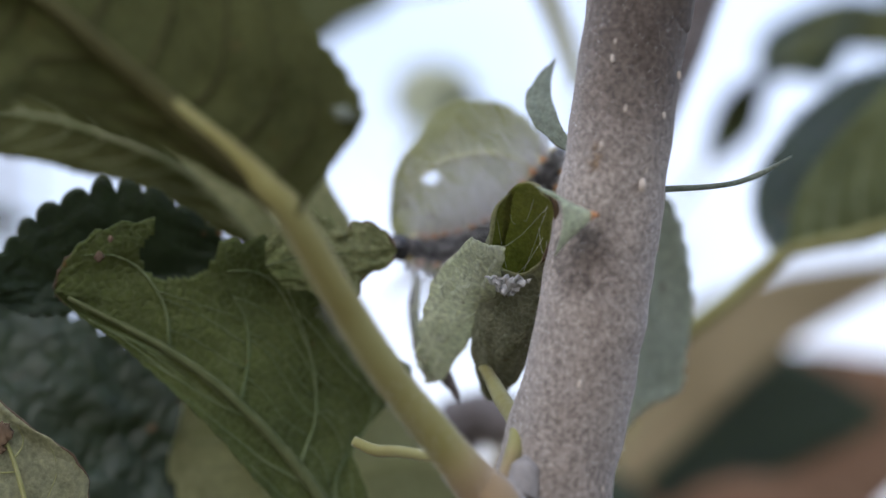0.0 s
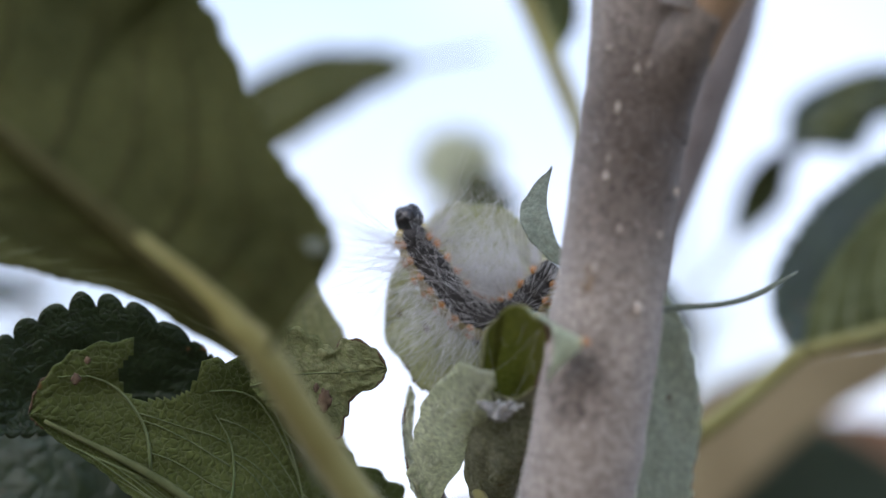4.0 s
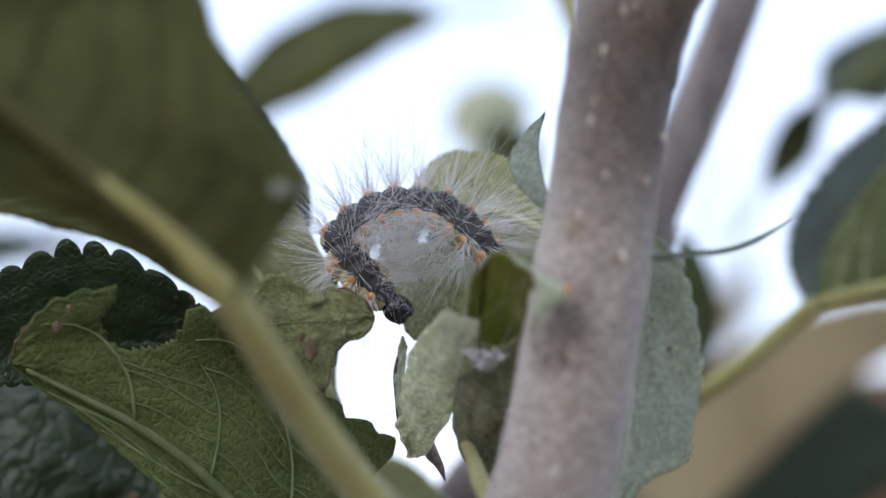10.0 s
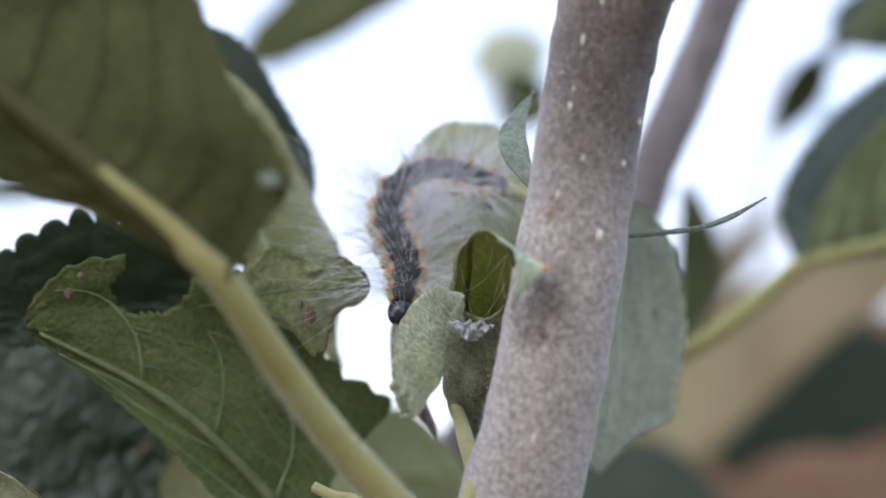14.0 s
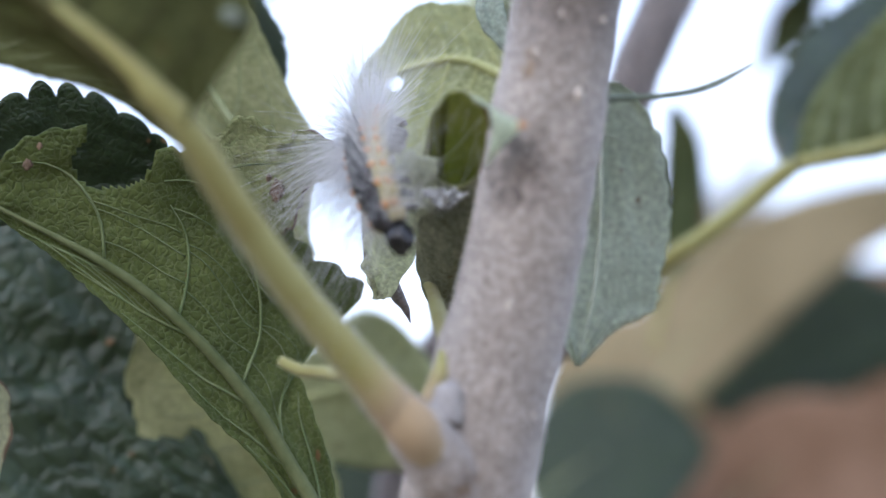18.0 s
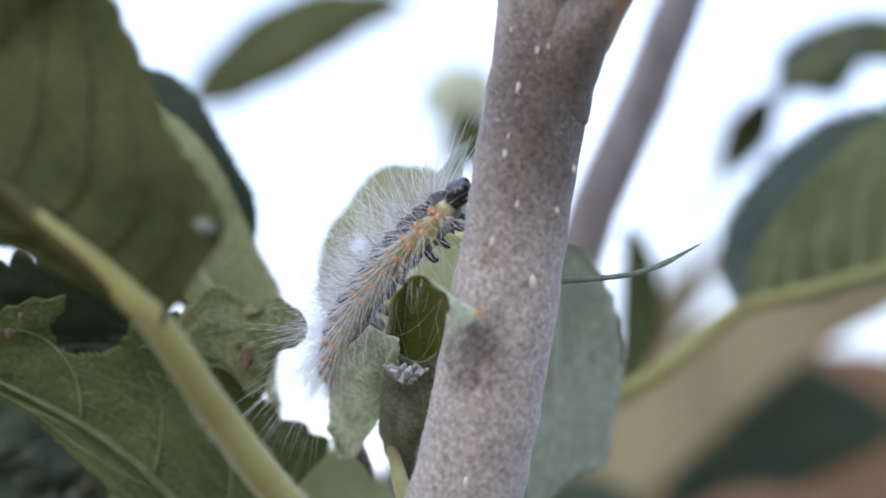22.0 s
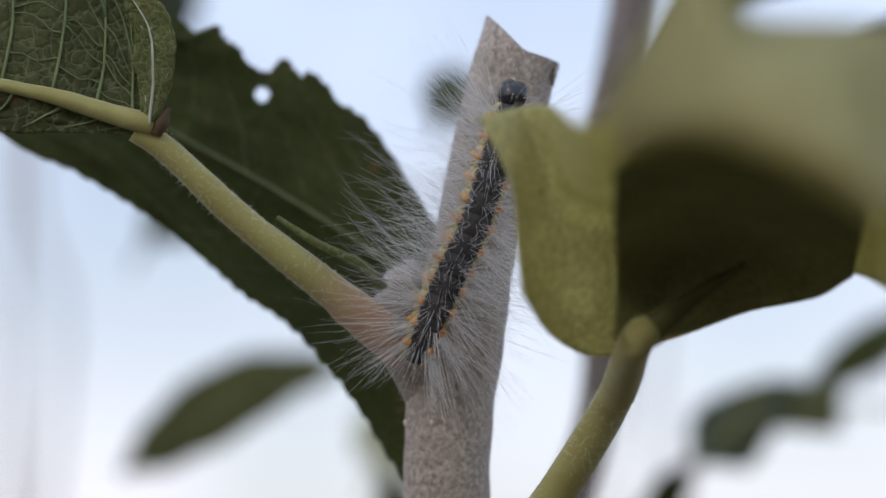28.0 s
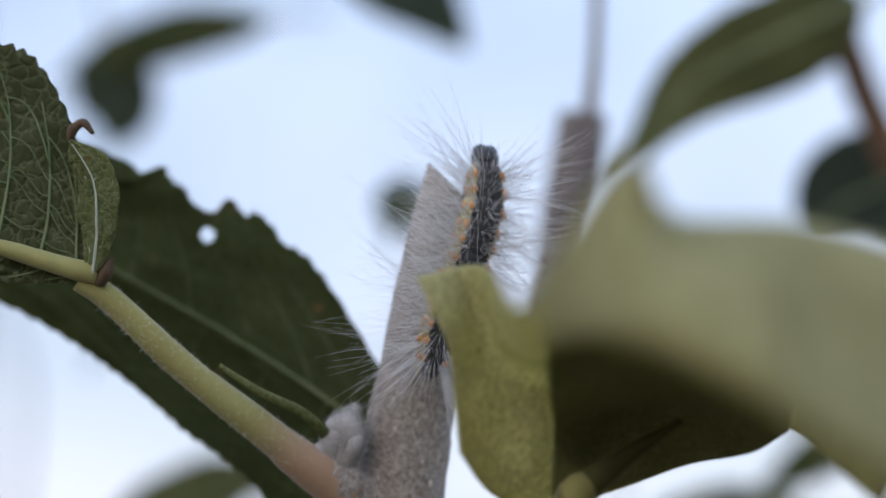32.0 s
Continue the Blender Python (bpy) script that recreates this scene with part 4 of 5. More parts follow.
leaf(shoot, "small grey folded lobe at a leaf base", [(-0.0128, -0.0345, 0.0954), (-0.0122, -0.036, 0.1008), (-0.0126, -0.0365, 0.1059), (-0.0152, -0.0365, 0.1106)], (1, 0, 0), [(-0.0137, -0.0345, 0.0964), (-0.0142, -0.0345, 0.102), (-0.0147, -0.035, 0.1072), (-0.0154, -0.0362, 0.1106)], [(-0.0118, -0.035, 0.096), (-0.0099, -0.037, 0.1009), (-0.0097, -0.0375, 0.1051), (-0.0112, -0.037, 0.1088), (-0.015, -0.0366, 0.1107)], LEAF_FELT, LEAF_FELT, 1, teeth=(8, 0.05), veins=3, rib=0.0002, rib_mat=VEIN_GREY, vein_mat=VEIN_GREY, rows=60, cols=20, cup=0.08, seed=22)
tube("stipule", [(0.0139, -0.024, 0.0772), (0.0107, -0.0274, 0.08), (0.0056, -0.0288, 0.0825), (0.0012, -0.0297, 0.0854)], (0.0007, 0.0006, 0.0005, 0.0003), LEAF_FELT, shoot, "thin grey-green stipule", 8, 20)
swelling("bud", [(-0.0122, -0.0335, 0.0946), (-0.0114, -0.0342, 0.0958), (-0.0107, -0.0344, 0.0974)], (0.0007, 0.0008, 0.0003), RUST, "small reddish bud", 0.0002)
leaf(shoot, "tiny green leaflet at a joint", [(0.0173, -0.0271, 0.049), (0.0159, -0.0274, 0.048), (0.0164, -0.0278, 0.0507), (0.0178, -0.0282, 0.0533)], (0.981, -0.027, 0.194), 0.0010, 0.0014, LEAF_TOP, LEAF_GREEN, -1, kind="lance", veins=0, rib=0.0001, teeth=(6, 0.0), petiole=[(0.0235, -0.0235, 0.0449), (0.0206, -0.0258, 0.0473), (0.0181, -0.0271, 0.0488)], pr=(0.0006, 0.0005), seed=23)
tube("stipule", [(0.0301, -0.0258, 0.0469), (0.0336, -0.0249, 0.0478), (0.0374, -0.024, 0.0486), (0.042, -0.0233, 0.051)], (0.00045, 0.0005, 0.00045, 0.00015), LEAF_DUSTY, shoot, "thin green stipule with a brown tip", 8, 20)


LOW = (-0.001, 0.0, -0.11)
GATHER = [Vector(p) for p in [(-0.0188, 0.034, -0.0114), (-0.0115, 0.036, -0.0272)]]
for base in ((-0.0272, 0.0265, 0.0101), (-0.0229, 0.046, 0.0178), (-0.0156, 0.0431, 0.0167), (-0.0124, 0.0377, 0.0048)):
    tube("petiole", [base, *GATHER, LOW], (0.0007, 0.0008, 0.0009, 0.0011), PETIOLE, shoot, "pale green leaf stalk", 8, 40)
for base in ((-0.009, 0.0245, -0.0348), (-0.0211, 0.048, -0.0249), (-0.0476, 0.0085, -0.0358), (-0.0091, 0.0529, -0.0316)):
    tube("petiole", [base, Vector(base).lerp(Vector(LOW), 0.5), LOW], (0.0008, 0.0009, 0.0012), PETIOLE, shoot, "pale green leaf stalk", 8, 24)
for base, joint in (((0.0131, 0.0285, 0.0231), (0.016, -0.0093, 0.0125)), ((0.0212, 0.03, 0.0235), (0.0178, -0.0102, 0.0186))):
    tube("petiole", [base, Vector(base).lerp(Vector(joint), 0.5), joint], (0.0008, 0.0009, 0.0012), PETIOLE, shoot, "pale green leaf stalk", 8, 12)


# ---- rolled leaf ----
def sheet(name, fn, nu, nv, materials, parent, label="", thick=0.00025):
    """A thin two-skinned sheet from a function of (u, v)."""
    mid = [[fn(i / nu, j / nv) for j in range(nv + 1)] for i in range(nu + 1)]
    verts, faces, slots, at = [], [], [], {}
    for layer in (1, -1):
        for i in range(nu + 1):
            for j in range(nv + 1):
                du = mid[min(i + 1, nu)][j] - mid[max(i - 1, 0)][j]
                dv = mid[i][min(j + 1, nv)] - mid[i][max(j - 1, 0)]
                at[layer, i, j] = len(verts)
                verts.append(mid[i][j] + du.cross(dv).normalized() * (layer * thick / 2))
    for i in range(nu):
        for j in range(nv):
            for layer in (1, -1):
                q = [at[layer, i, j], at[layer, i + 1, j], at[layer, i + 1, j + 1], at[layer, i, j + 1]]
                faces.append(tuple(q if layer > 0 else q[::-1]))
                slots.append(0 if layer > 0 else 1)
    rim = [(i, 0) for i in range(nu)] + [(nu, j) for j in range(nv)] + [(i, nv) for i in range(nu, 0, -1)] + [(0, j) for j in range(nv, 0, -1)]
    for a, b in zip(rim, rim[1:] + rim[:1]):
        faces.append((at[1, a[0], a[1]], at[-1, a[0], a[1]], at[-1, b[0], b[1]], at[1, b[0], b[1]]))
        slots.append(1)
    return mesh_object(name, verts, faces, materials, parent, label, slots)


def patch(lines):
    """A function of (u, v) for a smooth sheet across a few lines, from the first to the last."""
    rows = [spline(q, 61) for q in lines]
    cross = [spline([r[k] for r in rows], 41) for k in range(61)]
    return lambda u, v: cross[round(u * 60)][round(v * 40)] + Vector((0, 0.0010 * noise.noise(Vector((u * 9, v * 5, 0.7))), 0))


HEM = [(0.0276, -0.0596, 0.0718), (0.0311, -0.052, 0.0681), (0.0368, -0.0467, 0.0667), (0.0446, -0.045, 0.0688), (0.0528, -0.0464, 0.0715), (0.0593, -0.0476, 0.0725), (0.0633, -0.0499, 0.0747), (0.0647, -0.0963, 0.0623)]
HOLLOW = [(0.0271, -0.0612, 0.0773), (0.0314, -0.0545, 0.0754), (0.0365, -0.0528, 0.0739), (0.0446, -0.044, 0.0762), (0.053, -0.0414, 0.079), (0.0596, -0.0475, 0.0791), (0.0635, -0.0575, 0.0786), (0.066, -0.1075, 0.0682)]
SHOULDER = [(0.0265, -0.0625, 0.0827), (0.0311, -0.0575, 0.0829), (0.0359, -0.06, 0.081), (0.0435, -0.0581, 0.083), (0.0513, -0.0628, 0.0856), (0.0567, -0.0737, 0.0831), (0.0626, -0.0929, 0.077), (0.0671, -0.1188, 0.0746)]
CREST = [(0.0234, -0.064, 0.0897), (0.0301, -0.0625, 0.091), (0.0315, -0.1179, 0.0782), (0.0379, -0.1414, 0.0859), (0.0427, -0.1327, 0.0828), (0.0528, -0.1309, 0.0826), (0.0628, -0.1299, 0.0797), (0.0689, -0.1297, 0.0791)]
cupped = sheet("leaf", patch([HEM, HOLLOW, SHOULDER, CREST]), 60, 40, [LEAF_CUP, LEAF_CUP], shoot, "big cupped leaf with a pale downy underside")
# added sheet in the cup, its dark colour standing for the hollow's shade
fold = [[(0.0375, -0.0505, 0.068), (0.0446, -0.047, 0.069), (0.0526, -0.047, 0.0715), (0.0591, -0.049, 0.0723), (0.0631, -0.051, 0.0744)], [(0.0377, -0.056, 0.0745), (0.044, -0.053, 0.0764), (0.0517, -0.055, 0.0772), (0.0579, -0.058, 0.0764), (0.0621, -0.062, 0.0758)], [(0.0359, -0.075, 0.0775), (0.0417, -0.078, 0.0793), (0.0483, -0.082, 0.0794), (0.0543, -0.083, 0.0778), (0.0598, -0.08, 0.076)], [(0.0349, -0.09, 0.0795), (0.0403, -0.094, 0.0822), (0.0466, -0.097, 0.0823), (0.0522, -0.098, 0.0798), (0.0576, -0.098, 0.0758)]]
sheet("hollow_shade", patch(fold), 60, 40, [LEAF_SHADE, LEAF_SHADE], cupped, "darker olive sheet for the shade in the cupped leaf's hollow")
lip = [CREST[2:], [(0.0323, -0.123, 0.0766), (0.0356, -0.142, 0.0762), (0.0409, -0.148, 0.0758), (0.0466, -0.148, 0.0747), (0.0534, -0.142, 0.0729), (0.061, -0.137, 0.0706)], [(0.0328, -0.118, 0.0749), (0.0359, -0.14, 0.0724), (0.0403, -0.15, 0.0695), (0.0453, -0.152, 0.0665), (0.0514, -0.15, 0.0629), (0.0588, -0.146, 0.0599)], [(0.0342, -0.1, 0.0776), (0.0381, -0.118, 0.0766), (0.0433, -0.125, 0.0741), (0.0487, -0.127, 0.0711), (0.0551, -0.126, 0.067), (0.0611, -0.132, 0.0623)], [(0.0353, -0.088, 0.0794), (0.0405, -0.092, 0.0822), (0.0468, -0.095, 0.0823), (0.0525, -0.096, 0.0796), (0.0575, -0.096, 0.0756), (0.0621, -0.12, 0.066)]]
sheet("curled_lip", patch(lip), 60, 40, [LEAF_CUP, LEAF_CUP], cupped, "pale curled lip of the cupped leaf")
ROLL_LINE = spline([(0.0038, 0.018, -0.004), (0.0039, 0.01, -0.0), (0.0047, 0.002, 0.0049), (0.0052, -0.006, 0.0101)], 60)


def roll(u, v):
    """The rolled blade: u once round the tube, v from its closed end to its open mouth."""
    w = 2 * math.pi * (u * 1.03 + 0.30)
    k = min(int(v * 59), 58)
    c = ROLL_LINE[k].lerp(ROLL_LINE[k + 1], v * 59 - k)
    crease = 1 + 0.16 * noise.noise(Vector((math.sin(w) * 1.7, math.cos(w) * 1.7, v * 4.0))) + 0.10 * (1 - v * 0.7) * noise.noise(Vector((math.sin(w) * 4.5, math.cos(w) * 4.5, v * 9.0)))
    wide, tall = level((0.0015, 0.0031, 0.0036, 0.0034), v) * crease, level((0.0018, 0.0042, 0.0047, 0.0042), v) * crease
    frill = 0.0007 * noise.noise(Vector((w * 2.6, 3.1, 0))) * max(0.0, v - 0.7) / 0.3
    return c + Vector((math.cos(w) * wide, frill - (0.0040 * math.sin(w) + 0.0035 * math.cos(w)) * v, math.sin(w) * tall)) * (1 + 0.04 * u)


rolled = sheet("leaf", roll, 110, 64, [LEAF_CRINKLED, LEAF_OLIVE], shoot, "rolled grey leaf forming a silk-lined tube")
tube("torn_rim", [roll(0.02 + 0.96 * k / 40, 1.0) for k in range(41)], (0.0001, 0.00022, 0.0001, 0.00026, 0.00012, 0.00024, 0.0001), LEAF_PALE, rolled, "pale crumbled rim of the tube", 8, 120, 0.0002)
tube("browned_edge", [roll(0.52 + 0.30 * k / 20, 1.0) + Vector((0, -0.0002, 0)) for k in range(21)], (0.0001, 0.00028, 0.00014, 0.0003, 0.0001), RUST, rolled, "dry brown rim", 8, 60, 0.0002)
SILK_AT = [Vector(q) for q in [(0.0011, -0.003, 0.0056), (0.0063, -0.003, 0.0052), (0.0039, -0.0015, 0.0032)]]
sheet("silk_patch", lambda u, v: SILK_AT[0].lerp(SILK_AT[1], u).lerp(SILK_AT[2], v * 0.8) + Vector((0, 0.0012 * noise.noise(Vector((u * 6, v * 4, 2.2))), 0.0008 * noise.noise(Vector((u * 9, v * 7, 5.2))))), 18, 12, [SILK, SILK], rolled, "silvery silk lining")
FLAP_FOOT, FLAP_TIP = spline([(0.0061, -0.0105, 0.0144), (0.0082, -0.015, 0.0119), (0.0086, -0.0152, 0.009), (0.0079, -0.0135, 0.006)], 21), Vector((0.012, -0.0192, 0.0093))


def flap(u, v):
    p = FLAP_FOOT[round(v * 20)].lerp(FLAP_TIP, u)
    return p + Vector((0, -0.0009 * math.sin(math.pi * v) * (1 - u), 0.0006 * (v - 0.5) * math.sin(math.pi * u)))


sheet("flap", flap, 20, 20, [LEAF_GREY, LEAF_GREY], rolled, "bent grey-green flap of the tube's mouth")
sheet("flap_tip", lambda u, v: flap(0.84 + 0.17 * u, v), 8, 20, [TIP_RED, TIP_RED], rolled, "red leaf tip", 0.0005)
strip = patch([[(-0.0003, -0.003, 0.01), (-0.0036, 0.006, 0.0072), (-0.0052, 0.013, 0.003), (-0.0053, 0.017, -0.0004), (-0.0044, 0.019, -0.0034)], [(0.0015, -0.005, 0.0088), (-0.0003, 0.003, 0.0049), (-0.0019, 0.011, 0.0018), (-0.003, 0.016, -0.0009), (-0.0038, 0.019, -0.0035)], [(0.003, -0.008, 0.0078), (0.0031, -0.002, 0.0055), (0.0021, 0.006, 0.0029), (0.0005, 0.013, 0.0006), (-0.0025, 0.019, -0.0032)]])
sheet("torn_strip", lambda u, v: strip(u, v) + Vector((0.0009 * noise.noise(Vector((u * 9, v * 3, 1.1))) * abs(2 * v - 1), 0.0008 * noise.noise(Vector((u * 8, v * 6, 3.3))), 0)), 60, 40, [LEAF_STRIP, LEAF_STRIP], rolled, "pale silvery strip with a torn edge")
hem = patch([[(-0.0048, 0.0265, 0.0114), (-0.0057, 0.0245, 0.0059), (-0.0052, 0.022, 0.0003), (-0.0041, 0.02, -0.0033)], [(-0.0042, 0.0262, 0.0101), (-0.0046, 0.024, 0.0058), (-0.0039, 0.021, 0.0001), (-0.0034, 0.0195, -0.0033)]])
sheet("torn_hem", lambda u, v: hem(u, v) + Vector((0.0004 * noise.noise(Vector((u * 7, v * 2, 4.1))), 0, 0)), 60, 40, [LEAF_STRIP, LEAF_STRIP], rolled, "narrow torn hem with a browned edge")
tube("browned_edge", [(-0.0048, 0.0265, 0.0114), (-0.0057, 0.0245, 0.0059), (-0.0052, 0.022, 0.0003), (-0.0041, 0.02, -0.0033)], (0.00005, 0.0002, 0.0001, 0.0002, 0.00005), RUST, rolled, "dry brown leaf edge", 6, 50, 0.0001)
tube("dry_tip", [(-0.0024, 0.0193, -0.0009), (-0.0017, 0.0206, -0.0028), (-0.0008, 0.0208, -0.0042), (-0.0002, 0.021, -0.0059)], (0.0007, 0.0008, 0.0005, 0.0001), BARK_DARK, rolled, "shrivelled dark leaf tip", 8, 14)
tube("petiole", [(0.0017, -0.0115, -0.0181), (0.0032, -0.0095, -0.0148), (0.0042, -0.006, -0.0117), (0.0033, 0.002, -0.008), (0.002, 0.013, -0.0021)], (0.0007, 0.0010, 0.0012, 0.0010, 0.0007), PETIOLE, rolled, "pale green leaf stalk", 12, 30, 0.0001)
for q in range(9):
    p1, p2 = roll(rnd.random(), 0.96), roll(rnd.random(), 0.8)
    tube("silk_thread", [p1, (p1 + p2) / 2 + Vector((0, 0.0015, -0.001)), p2], (0.00002, 0.00002, 0.00002), SILK, rolled, "", 4, 6)

# dry spots on the leaves
for at, wide, tall in (((-0.0529, 0.0044, -0.0105), 0.0009, 0.0012), ((-0.0532, 0.0046, -0.0122), 0.0005, 0.0005), ((-0.0424, 0.009, 0.0104), 0.0005, 0.0006), ((-0.0411, 0.009, 0.0125), 0.0003, 0.0004), ((-0.0149, 0.011, 0.0077), 0.0007, 0.0012), ((-0.0158, 0.011, 0.0092), 0.0003, 0.0005), ((-0.0051, 0.0324, 0.0208), 0.0006, 0.0006), ((-0.015, 0.0149, 0.0073), 0.0005, 0.0009)):
    v, f = ball_data(at, (wide, 0.00012, tall), (0, 0, 1), 16, 9, 0.7)
    mesh_object("dry_spot", v, f, [RUST], shoot, "rusty brown dry spot")

# ---- second shoot behind ----
shoot_2 = tagged(new("apple_shoot"), "thinner brown apple shoot with leaves standing behind", "plant")
tube("stem", [(0.02, 0.13, -0.96), (-0.006, 0.1058, -0.1063), (0.0207, 0.0854, 0.0034), (0.0289, 0.0813, 0.0324), (0.0321, 0.0801, 0.0405), (0.0395, 0.0787, 0.0577), (0.0455, 0.0781, 0.0767), (0.0486, 0.074, 0.116), (0.0505, 0.073, 0.1257), (0.0522, 0.072, 0.1368)], (0.006, 0.005, 0.0036, 0.0035, 0.0035, 0.0034, 0.0031, 0.004, 0.0042, 0.0038), BARK_DARK, shoot_2, "brown smooth bark", 16, 90, 0.0002)
tube("twig", [(0.0528, 0.072, 0.1345), (0.0545, 0.073, 0.1475), (0.0557, 0.074, 0.1672)], (0.0013, 0.0010, 0.0008), BARK_DARK, shoot_2, "thin brown twig", 8, 16)
leaf(shoot_2, "folded leaf with its pale veined underside in front", [(0.0504, 0.074, 0.0214), (0.0583, 0.076, 0.0234), (0.0677, 0.079, 0.0263), (0.0781, 0.083, 0.0292), (0.0957, 0.09, 0.0341)], (1, 0, 0), [(0.0503, 0.074, 0.0208), (0.0582, 0.0755, 0.0222), (0.0675, 0.078, 0.0244), (0.0779, 0.082, 0.0273), (0.0954, 0.089, 0.0332)], [(0.0506, 0.074, 0.023), (0.0524, 0.075, 0.0288), (0.0564, 0.077, 0.0353), (0.0633, 0.08, 0.0429), (0.0714, 0.084, 0.0489), (0.0823, 0.088, 0.0523), (0.0966, 0.092, 0.0369)], LEAF_TOP, LEAF_FELT, -1, teeth=(18, 0.05), wave=0.0012, petiole=[(0.0207, 0.0854, 0.0034), (0.0365, 0.0765, 0.0109), (0.0504, 0.074, 0.0214)], pr=(0.0014, 0.0013), rib=0.0011, rib_mat=PETIOLE, vein_mat=VEIN, veins=6, rows=110, cols=36, cup=0.05, seed=12)
leaf(shoot_2, "dark upper half of a folded leaf", [(0.0503, 0.079, 0.0216), (0.0588, 0.086, 0.0274), (0.0698, 0.092, 0.0335), (0.0838, 0.098, 0.0407), (0.0986, 0.1, 0.0474)], (1, 0, 0), [(0.0506, 0.078, 0.0212), (0.0591, 0.082, 0.0241), (0.069, 0.087, 0.0279), (0.0829, 0.094, 0.0337), (0.0985, 0.1, 0.0457)], [(0.0498, 0.083, 0.0238), (0.0491, 0.09, 0.0299), (0.0511, 0.094, 0.0371), (0.0567, 0.097, 0.0457), (0.0617, 0.099, 0.0499), (0.0671, 0.1, 0.0534), (0.0732, 0.1, 0.0549), (0.0853, 0.104, 0.0573), (0.0995, 0.104, 0.0489)], LEAF_TOP, LEAF_GREEN, 1, teeth=(20, 0.08), wave=0.001, rib=0, rows=110, cols=32, seed=24)

# ---- leaves further off ----
shoot_3 = tagged(new("apple_shoot"), "distant apple shoot with scattered dark leaves", "plant")
tube("stem", [(-0.10, 0.50, -0.96), (-0.0949, 0.463, -0.0611), (-0.0912, 0.4415, 0.0917), (-0.0898, 0.4329, 0.1529), (-0.0884, 0.4222, 0.2294), (-0.0857, 0.4093, 0.3212)], (0.005, 0.004, 0.0016, 0.0014, 0.0012, 0.001), BARK, shoot_3, "slender grey stem", 10, 60)


for twig in ([(0.0788, 0.5764, 0.2101), (0.0897, 0.5853, 0.1466), (0.0842, 0.5924, 0.0959), (0.0951, 0.6006, 0.0379)], [(0.1118, 0.5764, 0.2101), (0.1011, 0.5873, 0.1321), (0.108, 0.5929, 0.0922), (0.1263, 0.6006, 0.0378)], [(-0.0985, 0.5714, 0.2452), (-0.1033, 0.5784, 0.1959), (-0.0933, 0.5838, 0.1576), (-0.1009, 0.5932, 0.0901)]):
    tube("twig", twig, (0.0012, 0.0014, 0.0014, 0.0016), BARK, shoot_3, "thin bare twig far off", 8, 24)


def far_leaf(label, mid, side, left, right, under, top_to, seed, **more):
    leaf(shoot_3, label, mid, side, left, right, under if under in (DRY, STRAW, LEAF_STRIP) else LEAF_TOP, under, top_to, rib=0.0006, veins=0, rows=40, cols=12, seed=seed, petiole=[Vector(mid[0]) + (Vector(mid[0]) - Vector(mid[1])).normalized() * q for q in (0.012, 0.006, 0.0)], pr=(0.0005, 0.0006), **more)


leaf(shoot_3, "dark leaf hanging from a pale stalk behind the stem", [(0.0233, 0.1207, 0.0756), (0.0228, 0.1207, 0.0803), (0.0221, 0.1207, 0.0857), (0.0201, 0.1207, 0.0921)], (1, 0, 0), [(0.0231, 0.1207, 0.0756), (0.0202, 0.1207, 0.0812), (0.0182, 0.1207, 0.0867), (0.0199, 0.1207, 0.0923)], [(0.0236, 0.1207, 0.0758), (0.026, 0.1207, 0.0802), (0.0256, 0.1207, 0.0861), (0.0203, 0.1207, 0.0923)], LEAF_TOP, LEAF_GREEN, 1, veins=0, rib=0.0005, teeth=(9, 0.05), rows=40, cols=14, petiole=[(0.016, 0.1207, 0.0894), (0.0189, 0.1207, 0.0821), (0.0228, 0.1207, 0.0722), (0.0262, 0.1207, 0.0627), (0.0279, 0.1207, 0.0569)], pr=(0.0016, 0.0016, 0.0014), seed=61)
leaf(shoot_3, "pale olive leaf low behind the joint", [(-0.0183, 0.075, -0.0109), (-0.0092, 0.075, -0.0082), (-0.0016, 0.075, -0.0074), (0.006, 0.075, -0.0108)], (1, 0, 0), [(-0.0182, 0.075, -0.0154), (-0.0091, 0.075, -0.0184), (-0.0008, 0.075, -0.0184), (0.006, 0.075, -0.0115)], [(-0.0183, 0.075, -0.0071), (-0.0123, 0.075, -0.0013), (-0.0077, 0.075, 0.002), (-0.0028, 0.075, 0.0006), (0.0022, 0.075, -0.0051), (0.006, 0.075, -0.0104)], LEAF_TOP, LEAF_GREYGREEN, -1, rib=0.0005, rib_mat=VEIN_SOFT, veins=4, rows=60, cols=20, petiole=[(-0.0266, 0.075, -0.0154), (-0.0221, 0.075, -0.0128), (-0.0183, 0.075, -0.0109)], pr=(0.0006, 0.0007), seed=44)
far_leaf("dark olive leaf low behind the joint", [(-0.0268, 0.1347, -0.0241), (-0.0164, 0.1339, -0.0189), (-0.0027, 0.1337, -0.0172), (0.0094, 0.1339, -0.0189)], (0, 0.068, 0.998), 0.02, 0.007, LEAF_GREEN, 1, 45)
far_leaf("pale straw leaf behind the stem", [(0.0245, 0.263, -0.0031), (0.0357, 0.2614, 0.008), (0.0469, 0.2603, 0.0157), (0.0603, 0.2593, 0.0235)], (-0.518, 0.09, 0.85), 0.016, 0.014, STRAW, 1, 52)
far_leaf("big dry brown leaf far below", [(0.039, 0.3039, -0.0065), (0.0691, 0.3015, 0.01), (0.0969, 0.2999, 0.0218), (0.1388, 0.2986, 0.031)], (-0.314, -0.027, 0.949), 0.035, 0.024, DRY, 1, 46)
